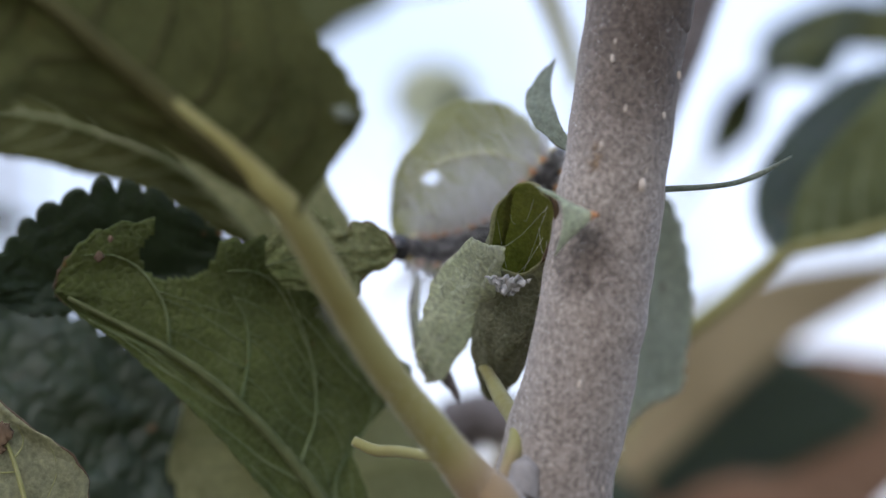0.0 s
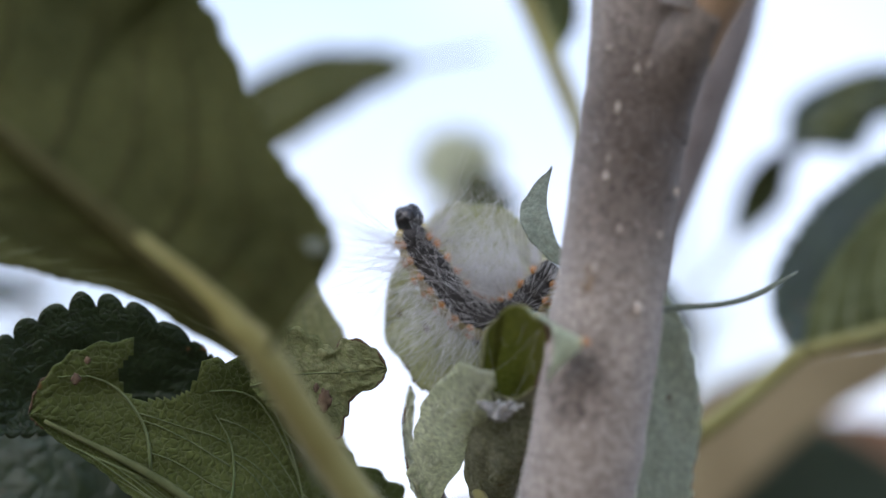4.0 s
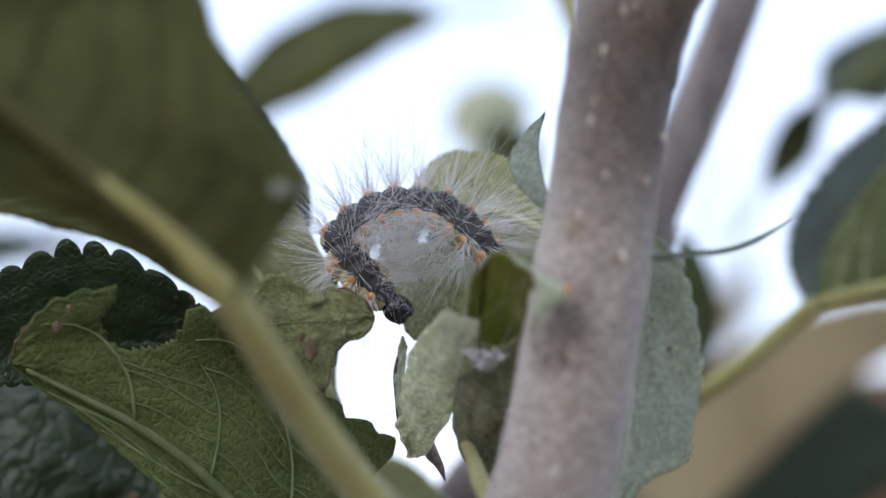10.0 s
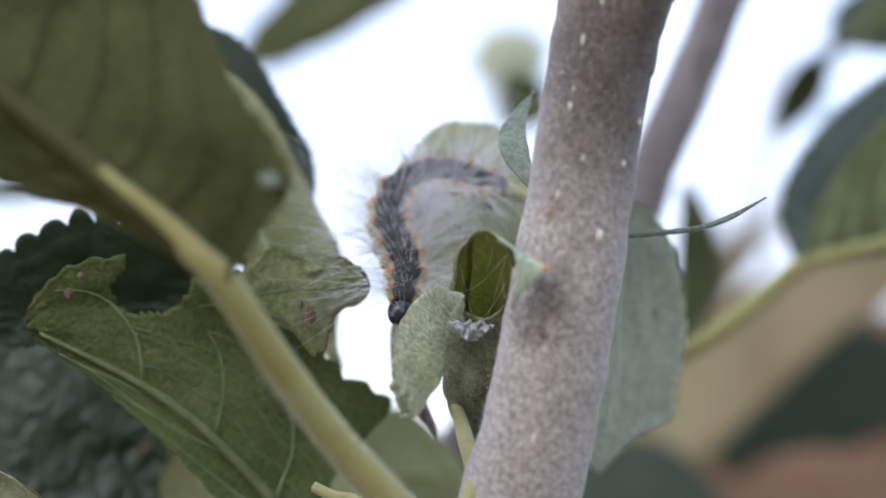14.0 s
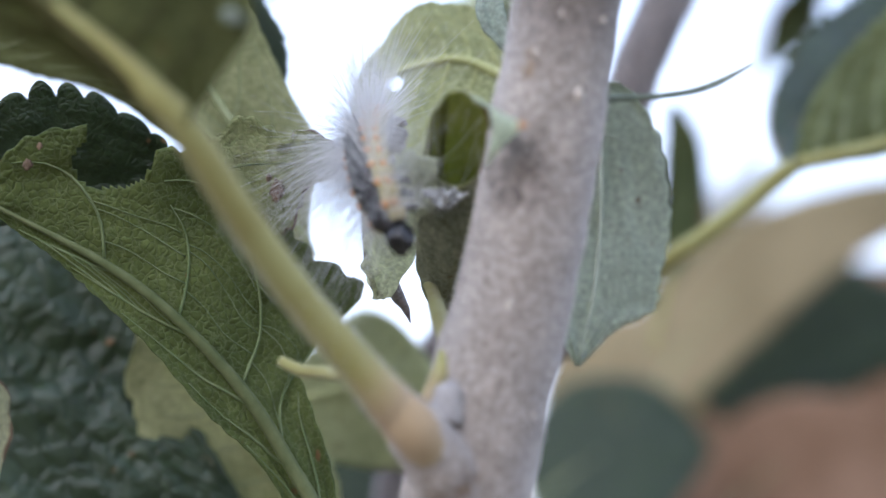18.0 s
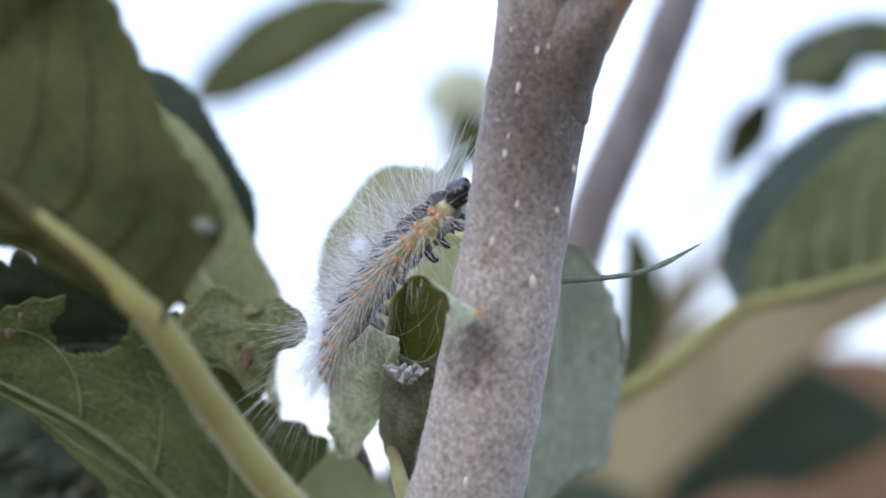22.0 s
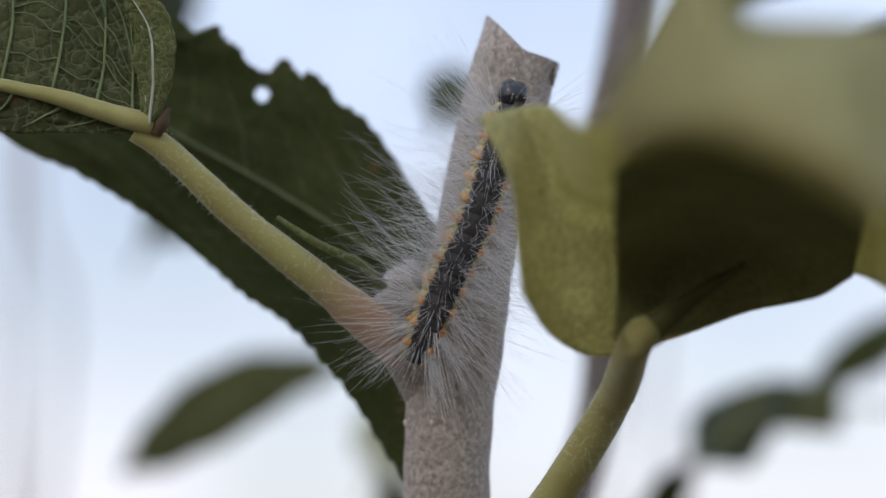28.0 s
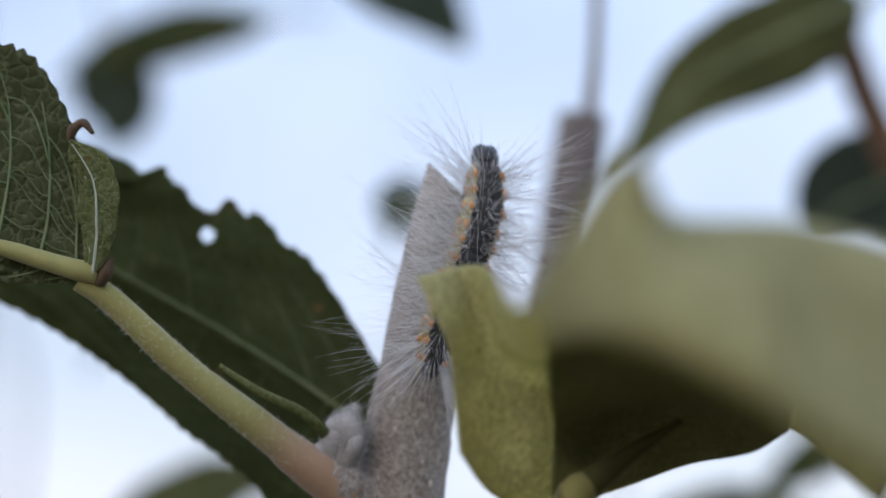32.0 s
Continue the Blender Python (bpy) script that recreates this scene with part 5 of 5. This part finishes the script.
far_leaf("dark leaf edge behind the stem", [(0.0387, 0.1392, 0.0152), (0.041, 0.1378, 0.0253), (0.041, 0.1365, 0.0345), (0.0391, 0.1354, 0.0427)], (0.99, 0.084, 0.112), 0.0035, 0.0035, LEAF_GREEN, 1, 47, kind="round")
far_leaf("dry beige leaf below in the distance", [(0.0508, 0.3992, 0.0339), (0.0625, 0.3968, 0.051), (0.0741, 0.3948, 0.0653), (0.0858, 0.3927, 0.0796)], (0.755, 0.017, 0.656), 0.009, 0.009, STRAW, 1, 48)
far_leaf("dark forked leaf high in the distance", [(-0.0134, 0.2423, 0.1445), (-0.0251, 0.2436, 0.1352), (-0.0345, 0.2443, 0.13), (-0.0409, 0.2456, 0.1208)], (0.527, -0.013, 0.85), 0.006, 0.006, LEAF_GREEN, 1, 49)
far_leaf("pointed leaf low in the distance", [(0.0605, 0.1936, 0.0595), (0.0715, 0.1915, 0.0742), (0.0803, 0.1904, 0.0825), (0.0913, 0.1895, 0.0887)], (0.647, 0.002, 0.762), 0.010, 0.008, LEAF_GREEN, 1, 50)
far_leaf("small leaf at the side in the distance", [(0.1179, 0.2076, 0.1037), (0.11, 0.2083, 0.0983), (0.1031, 0.209, 0.094), (0.0963, 0.2096, 0.0897)], (0.527, -0.013, 0.85), 0.005, 0.005, LEAF_GREEN, 1, 51)
far_leaf("blurred leaf between the near leaves", [(-0.0971, 0.2542, 0.0593), (-0.0868, 0.254, 0.061), (-0.0776, 0.2538, 0.0621), (-0.0661, 0.2541, 0.0604)], (0, -0.038, 0.999), 0.004, 0.004, LEAF_FELT, 1, 53)
far_leaf("slender green leaf hanging in the distance", [(0.006, 0.2086, 0.0964), (-0.0097, 0.209, 0.0937), (-0.0259, 0.2101, 0.0861), (-0.0394, 0.2115, 0.0759)], (0.404, -0.026, 0.914), (0.05, 0.42, 0.68, 0.8, 0.65, 0.1), (0.05, 0.4, 0.66, 0.7, 0.5, 0.1), LEAF_UNDER, 1, 13)
far_leaf("curved leaf drooping in the distance", [(0.0997, 0.1902, 0.0841), (0.0848, 0.1901, 0.0847), (0.0751, 0.191, 0.078), (0.0649, 0.1928, 0.0651)], (0.647, 0.002, 0.762), (0.5, 0.5, 0.45, 0.35, 0.05), (0.4, 0.5, 0.45, 0.3, 0.05), LEAF_UNDER, 1, 14)
far_leaf("dark leaf low in the distance", [(0.0517, 0.2416, 0.0051), (0.0646, 0.2403, 0.0148), (0.0765, 0.2397, 0.019), (0.1024, 0.2398, 0.018)], (0, -0.038, 0.999), 0.020, 0.018, LEAF_GREEN, 1, 15)
far_leaf("dry orange-brown leaf low in the distance", [(0.0508, 0.2253, -0.0223), (0.0633, 0.2236, -0.01), (0.0758, 0.2228, -0.0048), (0.0997, 0.223, -0.0058)], (-0.302, 0.173, 0.938), 0.04, 0.012, DRY, 1, 16)
far_leaf("dark leaf low behind the stem", [(0.0189, 0.2044, -0.0172), (0.0289, 0.2033, -0.0092), (0.0389, 0.2027, -0.0053), (0.0509, 0.203, -0.0072)], (0, 0.181, 0.983), 0.03, 0.014, LEAF_TOP, 1, 33)
far_leaf("straw-coloured leaf blade in the distance", [(0.0396, 0.2221, 0.0008), (0.0536, 0.2194, 0.0199), (0.074, 0.2173, 0.0348), (0.1085, 0.2158, 0.0454)], (-0.518, 0.09, 0.85), 0.010, 0.009, STRAW, 1, 17)
far_leaf("pale leaf behind the nibbled one", [(0.0186, 0.2514, 0.0792), (0.0153, 0.2509, 0.0826), (0.0108, 0.2506, 0.0849), (0.0057, 0.2509, 0.0827)], (0, -0.029, 1), 0.012, 0.010, LEAF_STRIP, 1, 18)
far_leaf("small dark leaf in the distance", [(0.0306, 0.1623, 0.1384), (0.0265, 0.1622, 0.1395), (0.0243, 0.1625, 0.1374), (0.0222, 0.1632, 0.1323)], (0.314, -0.027, 0.949), 0.006, 0.006, LEAF_TOP, 1, 19)
far_leaf("dark leaf beside a pale one in the distance", [(0.0179, 0.19, 0.0608), (0.0167, 0.19, 0.0639), (0.0147, 0.19, 0.0681), (0.0117, 0.19, 0.0722)], (0.8, 0.0, 0.6), 0.006, 0.005, LEAF_GREEN, 1, 61)
far_leaf("pointed leaf hanging from above in the distance", [(0.0103, 0.1744, 0.1962), (0.0232, 0.1755, 0.1885), (0.0318, 0.1764, 0.1819), (0.0391, 0.1776, 0.1731)], (0.704, 0.002, 0.711), 0.008, 0.008, LEAF_GREEN, 1, 20)
far_leaf("curved leaf high in the distance", [(-0.0004, 0.2352, 0.1947), (-0.0184, 0.2354, 0.1932), (-0.0341, 0.236, 0.1886), (-0.0461, 0.2369, 0.1822)], (0.216, -0.028, 0.976), 0.007, 0.005, LEAF_GREEN, 1, 25)
far_leaf("small hanging leaf in the distance", [(-0.0353, 0.236, 0.1887), (-0.0342, 0.2371, 0.1815), (-0.0331, 0.2381, 0.1743), (-0.0349, 0.239, 0.1678)], (0.99, 0.084, 0.112), 0.009, 0.009, LEAF_GREEN, 1, 26)
far_leaf("broad olive leaf high in the distance", [(0.105, 0.1177, 0.1663), (0.0912, 0.1184, 0.1607), (0.0745, 0.1195, 0.1518), (0.0596, 0.1221, 0.1348)], (0.527, -0.013, 0.85), 0.0095, 0.0085, LEAF_UNDER, 1, 27)
far_leaf("dark leaf beside a brown stem in the distance", [(0.1171, 0.1417, 0.1413), (0.1109, 0.1421, 0.1384), (0.1027, 0.1427, 0.1345), (0.0975, 0.1436, 0.1276)], (0.314, -0.027, 0.949), 0.012, 0.012, LEAF_TOP, 1, 28)
tube("stem", [(0.097, 0.1269, 0.175), (0.1027, 0.1285, 0.1631), (0.1065, 0.1301, 0.1523), (0.1121, 0.1319, 0.1394)], (0.0035, 0.003, 0.003, 0.003), DRY, shoot_3, "reddish brown stem", 10, 20)

# ---- the caterpillar ----
caterpillar = tagged(new("caterpillar"), "hairy caterpillar with a black back and orange warts", "caterpillar")
SEGMENTS = 12


def hairs(rnd, count, kinds, tilt=0.0):
    verts, faces = [], []
    for _ in range(count):
        w, spread, lo, hi, droop = rnd.choice(kinds)
        a = w + rnd.gauss(0, spread)
        lean = rnd.gauss(tilt, 0.35)
        d = Vector((math.sin(a), lean, math.cos(a))).normalized()
        base = Vector((math.sin(a) * 0.0017, rnd.uniform(-0.0006, 0.0006), math.cos(a) * 0.0016))
        size = rnd.uniform(lo, hi)
        bend = Vector((rnd.gauss(0, 0.15), rnd.gauss(0, 0.2), -droop))
        thick = 0.000027
        u = d.orthogonal().normalized()
        v = d.cross(u)
        start = len(verts)
        for q in range(4):
            f = q / 3
            c = base + d * size * f + bend * size * f * f * 0.5
            r = thick * (1 - 0.8 * f)
            for k in range(3):
                g = 2 * math.pi * k / 3
                verts.append(c + u * (r * math.cos(g)) + v * (r * math.sin(g)))
        for q in range(3):
            for k in range(3):
                k2 = (k + 1) % 3
                faces.append((start + q * 3 + k, start + q * 3 + k2, start + q * 3 + 3 + k2, start + q * 3 + 3 + k))
    return verts, faces


def segment(index):
    """One ring of the body: x to its right, y to the head, z to the back."""
    taper = (0.82, 0.93, 1, 1, 1, 1, 1, 1, 1, 0.97, 0.88, 0.7)[index]
    r, half = 0.0026 * taper, 0.0018
    seg, rings = 24, 8
    verts, faces, slots = [], [], []
    for i in range(rings + 1):
        f = i / rings * 2 - 1
        k0 = (1 - abs(f) ** 2.4 * 0.27) * (1 if abs(f) < 1 else 0.9)
        for k in range(seg):
            w = 2 * math.pi * k / seg
            verts.append(Vector((math.sin(w) * r * k0, f * half, math.cos(w) * r * 0.94 * k0)))
    for i in range(rings):
        for k in range(seg):
            k2 = (k + 1) % seg
            faces.append((i * seg + k, (i + 1) * seg + k, (i + 1) * seg + k2, i * seg + k2))
            w = abs(((k + 0.5) / seg * 360 + 180) % 360 - 180)
            slots.append(0 if w < 42 else 1 if w < 118 else 2)
    faces += [tuple(range(seg)), tuple(rings * seg + k for k in range(seg - 1, -1, -1))]
    slots += [0, 0]
    ob = mesh_object("body_ring", verts, faces, [CAT_BLACK, CAT_SIDE, CAT_BELLY], caterpillar, "", slots)
    for w, size in ((-50, 0.00050), (50, 0.00050), (-80, 0.00050), (80, 0.00050), (-108, 0.00036), (108, 0.00036), (-20, 0.00028), (20, 0.00028)):
        a = radians(w)
        v, f = ball_data((math.sin(a) * r * 0.97, 0.0001, math.cos(a) * r * 0.92), (size, size * 1.1, size * 0.8), (math.sin(a), 0, math.cos(a)), 8, 5)
        mesh_object("wart", v, f, [CAT_BLACK if abs(w) < 30 else CAT_WART if abs(w) < 100 else CAT_SIDE], ob, "black wart" if abs(w) < 30 else "orange wart" if abs(w) < 100 else "yellowish wart")
    rnd = random.Random(100 + index)
    side = [(radians(s * w), 0.28, 0.004, (0.0155 if index < 11 else 0.009) if w < 100 else 0.006, 0.2) for w in (45, 52, 58, 80, 105) for s in (-1, 1)]
    v, f = hairs(rnd, (150 if index < 4 else 170) if index < 11 else 140, side + [(0.0, 0.5, 0.003, 0.008, 0.1)], (0.45, 0.2, 0, 0, 0, 0, 0, 0, 0, -0.25, -0.6, -1.3)[index])
    tagged(mesh_object("hair_tuft", v, f, [HAIR], ob, "long white hairs"), kind="stuff")
    v, f = hairs(rnd, 16, [(0.0, 0.8, 0.002, 0.005, 0.0)])
    tagged(mesh_object("hair_tuft", v, f, [HAIR_DARK], ob, "short black hairs"), kind="stuff")
    if index < 3 or 5 <= index <= 8 or index == 11:
        for s in (-1, 1):
            long = 0.0011 if index < 3 else 0.0014
            tube("leg" if index < 3 else "proleg", [(s * r * 0.45, 0, -r * 0.75), (s * r * 0.65, 0.0002, -r * 0.95 - long * 0.5), (s * r * 0.5, 0.0003, -r * 0.85 - long)], (0.0005, 0.00036, 0.00022) if index < 3 else (0.0006, 0.0005, 0.0005), CAT_HEAD if index < 3 else CAT_BELLY, ob, "", 8, 8)
    return ob


def head():
    v, f = ball_data((0, 0.0004, 0), (0.0017, 0.0015, 0.0017), (0, 1, 0), 20, 14)
    ob = mesh_object("head", v, f, [CAT_HEAD], caterpillar, "glossy black head")
    for s in (-1, 1):
        v, f = ball_data((s * 0.0006, 0.0011, 0.0001), (0.00095, 0.0009, 0.0011), (0, 1, 0), 14, 9)
        mesh_object("cheek", v, f, [CAT_HEAD], ob)
        tube("antenna", [(s * 0.0008, 0.0013, -0.0006), (s * 0.0010, 0.0019, -0.0009)], (0.00016, 0.00008), CAT_MASK, ob, "", 6, 4)
    v, f = ball_data((0, 0.0014, -0.0007), (0.0005, 0.0004, 0.0003), (0, 1, 0), 10, 6)
    mesh_object("mouthparts", v, f, [CAT_MASK], ob, "pale mouthparts")
    rnd = random.Random(5)
    v, f = hairs(rnd, 12, [(0.0, 1.2, 0.001, 0.0022, 0.0)])
    tagged(mesh_object("hair_tuft", v, f, [HAIR], ob), kind="stuff")
    return ob


RINGS = [head()] + [segment(i) for i in range(SEGMENTS)]

# Seconds, the way of the back, and the body's line from head to tail.
CRAWL = [
    (0.0, (0, -0.988, 0.151), [(-0.0061, 0.0263, 0.0141), (-0.0016, 0.0274, 0.0135), (0.0052, 0.0251, 0.0152), (0.0093, 0.0226, 0.0189), (0.0122, 0.02, 0.0232)]),
    (2.0, (0, -0.988, 0.151), [(-0.0016, 0.0245, 0.0198), (-0.0021, 0.0239, 0.0167), (0.0021, 0.0231, 0.0155), (0.0079, 0.0206, 0.0189), (0.0118, 0.0189, 0.0238)]),
    (3.0, (0, -0.988, 0.151), [(-0.002, 0.0223, 0.0284), (-0.0013, 0.0229, 0.0239), (0.0019, 0.0227, 0.0178), (0.0076, 0.0206, 0.0187), (0.0118, 0.019, 0.0232)]),
    (4.0, (0, -0.988, 0.151), [(-0.0045, 0.0201, 0.0296), (-0.0033, 0.0216, 0.0262), (0.0022, 0.0225, 0.0192), (0.0073, 0.0206, 0.0185), (0.011, 0.019, 0.0228)]),
    (6.5, (0.1, -0.9, 0.42), [(-0.0095, 0.0204, 0.03), (-0.0067, 0.0206, 0.0267), (-0.0031, 0.0224, 0.0237), (0.0004, 0.0232, 0.0201), (0.0037, 0.0209, 0.0167)]),
    (7.0, (0.1, -0.88, 0.45), [(-0.0104, 0.0204, 0.0272), (-0.0073, 0.0206, 0.0269), (-0.0031, 0.0224, 0.0247), (0.0003, 0.0232, 0.0212), (0.0039, 0.0209, 0.0165)]),
    (8.0, (0, -0.876, 0.483), [(-0.0109, 0.0204, 0.0144), (-0.0126, 0.0206, 0.0186), (-0.0104, 0.0217, 0.0232), (-0.0059, 0.0227, 0.0247), (-0.0005, 0.0227, 0.0242), (0.0051, 0.0209, 0.0195)]),
    (9.0, (0, -0.876, 0.483), [(-0.0135, 0.0204, 0.0165), (-0.0117, 0.0206, 0.0211), (-0.0077, 0.0217, 0.0242), (-0.0038, 0.0227, 0.0253), (0.0013, 0.0227, 0.0236), (0.0052, 0.0209, 0.019)]),
    (10.0, (0, -0.876, 0.483), [(-0.0056, 0.0204, 0.0139), (-0.0093, 0.0206, 0.0174), (-0.0115, 0.0217, 0.0216), (-0.0066, 0.0227, 0.0253), (-0.0001, 0.0227, 0.025), (0.0054, 0.0209, 0.0198)]),
    (11.0, (0, -0.876, 0.483), [(-0.0049, 0.0178, 0.0099), (-0.0086, 0.0196, 0.0142), (-0.0098, 0.0213, 0.0194), (-0.0075, 0.0224, 0.024), (-0.0026, 0.0225, 0.0255), (0.0052, 0.0214, 0.0197)]),
    (12.0, (0, -0.876, 0.483), [(-0.0047, 0.0149, 0.0087), (-0.0077, 0.0175, 0.0127), (-0.0089, 0.0199, 0.0191), (-0.0065, 0.0218, 0.0234), (-0.0011, 0.0226, 0.0243), (0.0051, 0.0213, 0.0206)]),
    (13.0, (0, -0.876, 0.483), [(-0.0036, 0.0128, 0.0097), (-0.007, 0.0154, 0.0138), (-0.0082, 0.0186, 0.0193), (-0.0056, 0.0212, 0.0235), (0.0002, 0.0224, 0.0246), (0.0066, 0.0209, 0.0244)]),
    (14.0, (0, -0.876, 0.483), [(-0.0041, 0.0119, 0.0087), (-0.0036, 0.0145, 0.0134), (-0.0056, 0.0175, 0.0192), (-0.0044, 0.0205, 0.0237), (0.0001, 0.0223, 0.0257), (0.0064, 0.0209, 0.0244)]),
    (14.5, (-0.3, -0.84, 0.45), [(-0.0021, 0.0105, 0.0102), (-0.0041, 0.014, 0.0158), (-0.0051, 0.018, 0.0215), (-0.0034, 0.022, 0.0269), (-0.0004, 0.022, 0.0309)]),
    (16.5, (-0.6, -0.6, 0.5), [(-0.0011, -0.004, 0.0096), (-0.002, -0.0011, 0.0122), (-0.0026, 0.0047, 0.0154), (-0.0029, 0.0116, 0.0184), (-0.0024, 0.0205, 0.0219)]),
    (17.0, (-0.741, -0.467, 0.483), [(-0.0009, -0.0059, 0.0067), (-0.0021, -0.0043, 0.0103), (-0.0031, 0.0005, 0.0136), (-0.0034, 0.0082, 0.0171), (-0.0027, 0.0198, 0.0213)]),
    (17.5, (-0.82, -0.44, 0.38), [(-0.0001, -0.0065, 0.0014), (-0.0016, -0.0053, 0.0038), (-0.0035, -0.0011, 0.0078), (-0.0045, 0.0064, 0.0125), (-0.0034, 0.0181, 0.0176)]),
    (18.0, (-0.864, -0.402, 0.303), [(-0.0011, -0.007, 0.0001), (-0.0025, -0.0063, 0.0029), (-0.0039, -0.0026, 0.0072), (-0.0047, 0.0048, 0.0122), (-0.0038, 0.0164, 0.0166)]),
    (18.5, (-0.864, -0.402, 0.303), [(0.0011, -0.0078, -0.0017), (-0.0003, -0.0071, 0.001), (-0.0027, -0.0027, 0.0057), (-0.0041, 0.0047, 0.0101), (-0.0039, 0.0163, 0.0146)]),
    (19.0, (-0.864, -0.402, 0.303), [(-0.0021, -0.0083, 0.0027), (-0.0031, -0.0076, 0.0055), (-0.0041, -0.003, 0.0093), (-0.0049, 0.0046, 0.0134), (-0.0045, 0.0163, 0.0175)]),
    (19.5, (-0.75, -0.39, 0.53), [(-0.0007, -0.0078, 0.0108), (-0.0025, -0.0064, 0.0103), (-0.0044, -0.0017, 0.0096), (-0.0053, 0.0054, 0.0092), (-0.0052, 0.016, 0.009)]),
    (20.0, (-0.605, -0.355, 0.713), [(0.0015, -0.0069, 0.0143), (-0.001, -0.0047, 0.0131), (-0.0033, -0.0002, 0.0114), (-0.0044, 0.0071, 0.0103), (-0.0041, 0.0154, 0.0092)]),
    (20.5, (-0.55, -0.33, 0.76), [(0.0035, -0.0056, 0.0166), (0.0003, -0.0039, 0.0155), (-0.003, 0.0005, 0.0134), (-0.0049, 0.0076, 0.0111), (-0.0052, 0.0151, 0.0089)]),
    (21.0, (-0.497, -0.314, 0.809), [(0.0081, -0.0063, 0.0166), (0.0037, -0.0048, 0.0164), (-0.0007, 0.0001, 0.0142), (-0.0037, 0.0073, 0.0096), (-0.0051, 0.0144, 0.0051)]),
    (22.0, (-0.777, -0.327, 0.538), [(0.0093, -0.0084, 0.0239), (0.0064, -0.0057, 0.0212), (0.0019, -0.0009, 0.0174), (-0.0026, 0.0051, 0.012), (-0.0048, 0.0112, 0.0067)]),
    (22.5, (-0.87, -0.32, 0.35), [(0.0106, -0.0113, 0.0297), (0.0085, -0.0096, 0.0255), (0.006, -0.0055, 0.0207), (0.0024, 0.0004, 0.0151), (-0.0016, 0.007, 0.0103)]),
    (23.0, (-0.935, -0.32, 0.154), [(0.0113, -0.0142, 0.0364), (0.0091, -0.0134, 0.0305), (0.0072, -0.0103, 0.0232), (0.0038, -0.0035, 0.0176), (-0.0008, 0.0033, 0.0124)]),
    (24.0, (-0.968, -0.247, -0.035), [(0.0122, -0.0165, 0.0524), (0.0103, -0.0154, 0.0453), (0.0091, -0.0141, 0.0359), (0.0086, -0.013, 0.0279), (0.0089, -0.0109, 0.0199)]),
    (25.0, (-0.968, -0.247, -0.035), [(0.0115, -0.0192, 0.0723), (0.0112, -0.0186, 0.0643), (0.0109, -0.0174, 0.0555), (0.0107, -0.0162, 0.0467), (0.0113, -0.0145, 0.0386)]),
    (25.5, (-0.968, -0.247, -0.035), [(0.0112, -0.0202, 0.0757), (0.0112, -0.0191, 0.0676), (0.011, -0.0179, 0.0594), (0.0114, -0.0168, 0.0512), (0.0118, -0.0151, 0.0427)]),
    (27.5, (0.1, -0.985, -0.138), [(0.0242, -0.0288, 0.0974), (0.0234, -0.0281, 0.0923), (0.0213, -0.0269, 0.0833), (0.019, -0.0258, 0.0756), (0.0163, -0.0247, 0.0677)]),
    (28.0, (0.1, -0.985, -0.138), [(0.0283, -0.029, 0.0988), (0.026, -0.028, 0.0915), (0.0235, -0.027, 0.0844), (0.0204, -0.0261, 0.0781), (0.017, -0.0251, 0.0707)]),
    (29.0, (0.1, -0.985, -0.138), [(0.0292, -0.0296, 0.103), (0.0271, -0.0288, 0.0974), (0.0244, -0.0277, 0.0894), (0.0216, -0.0267, 0.0822), (0.0192, -0.0258, 0.0756)]),
    (30.0, (0.196, -0.971, -0.136), [(0.0328, -0.0297, 0.1069), (0.0321, -0.0295, 0.1022), (0.0293, -0.0286, 0.0955), (0.0258, -0.0276, 0.0888), (0.0241, -0.0269, 0.0838)]),
    (31.0, (0.287, -0.949, -0.133), [(0.0346, -0.0294, 0.1083), (0.0331, -0.0297, 0.1035), (0.0307, -0.0288, 0.0969), (0.0279, -0.0279, 0.091), (0.0259, -0.0273, 0.0864)]),
    (32.0, (0.287, -0.949, -0.133), [(0.0323, -0.0284, 0.1089), (0.032, -0.0292, 0.1036), (0.0298, -0.0287, 0.0967), (0.0274, -0.0279, 0.0909), (0.0255, -0.0272, 0.0858)]),
]


def motions():
    rows = [[] for _ in RINGS]
    for t, back, line in CRAWL:
        fine = spline(line, 120)
        run = [0.0]
        for a, b in zip(fine, fine[1:]):
            run.append(run[-1] + (b - a).length)
        for n, ring in enumerate(RINGS):
            want = run[-1] * n / (len(RINGS) - 1)
            k = min(range(120), key=lambda i: abs(run[i] - want))
            ahead = (fine[max(k - 3, 0)] - fine[min(k + 3, 119)]).normalized()
            up = Vector(back)
            up = (up - ahead * up.dot(ahead)).normalized()
            m = Matrix((ahead.cross(up), ahead, up)).transposed().to_4x4()
            m.translation = fine[k]
            rows[n].append((t, m))
    for ring, keys in zip(RINGS, rows):
        walk(ring, keys)


motions()
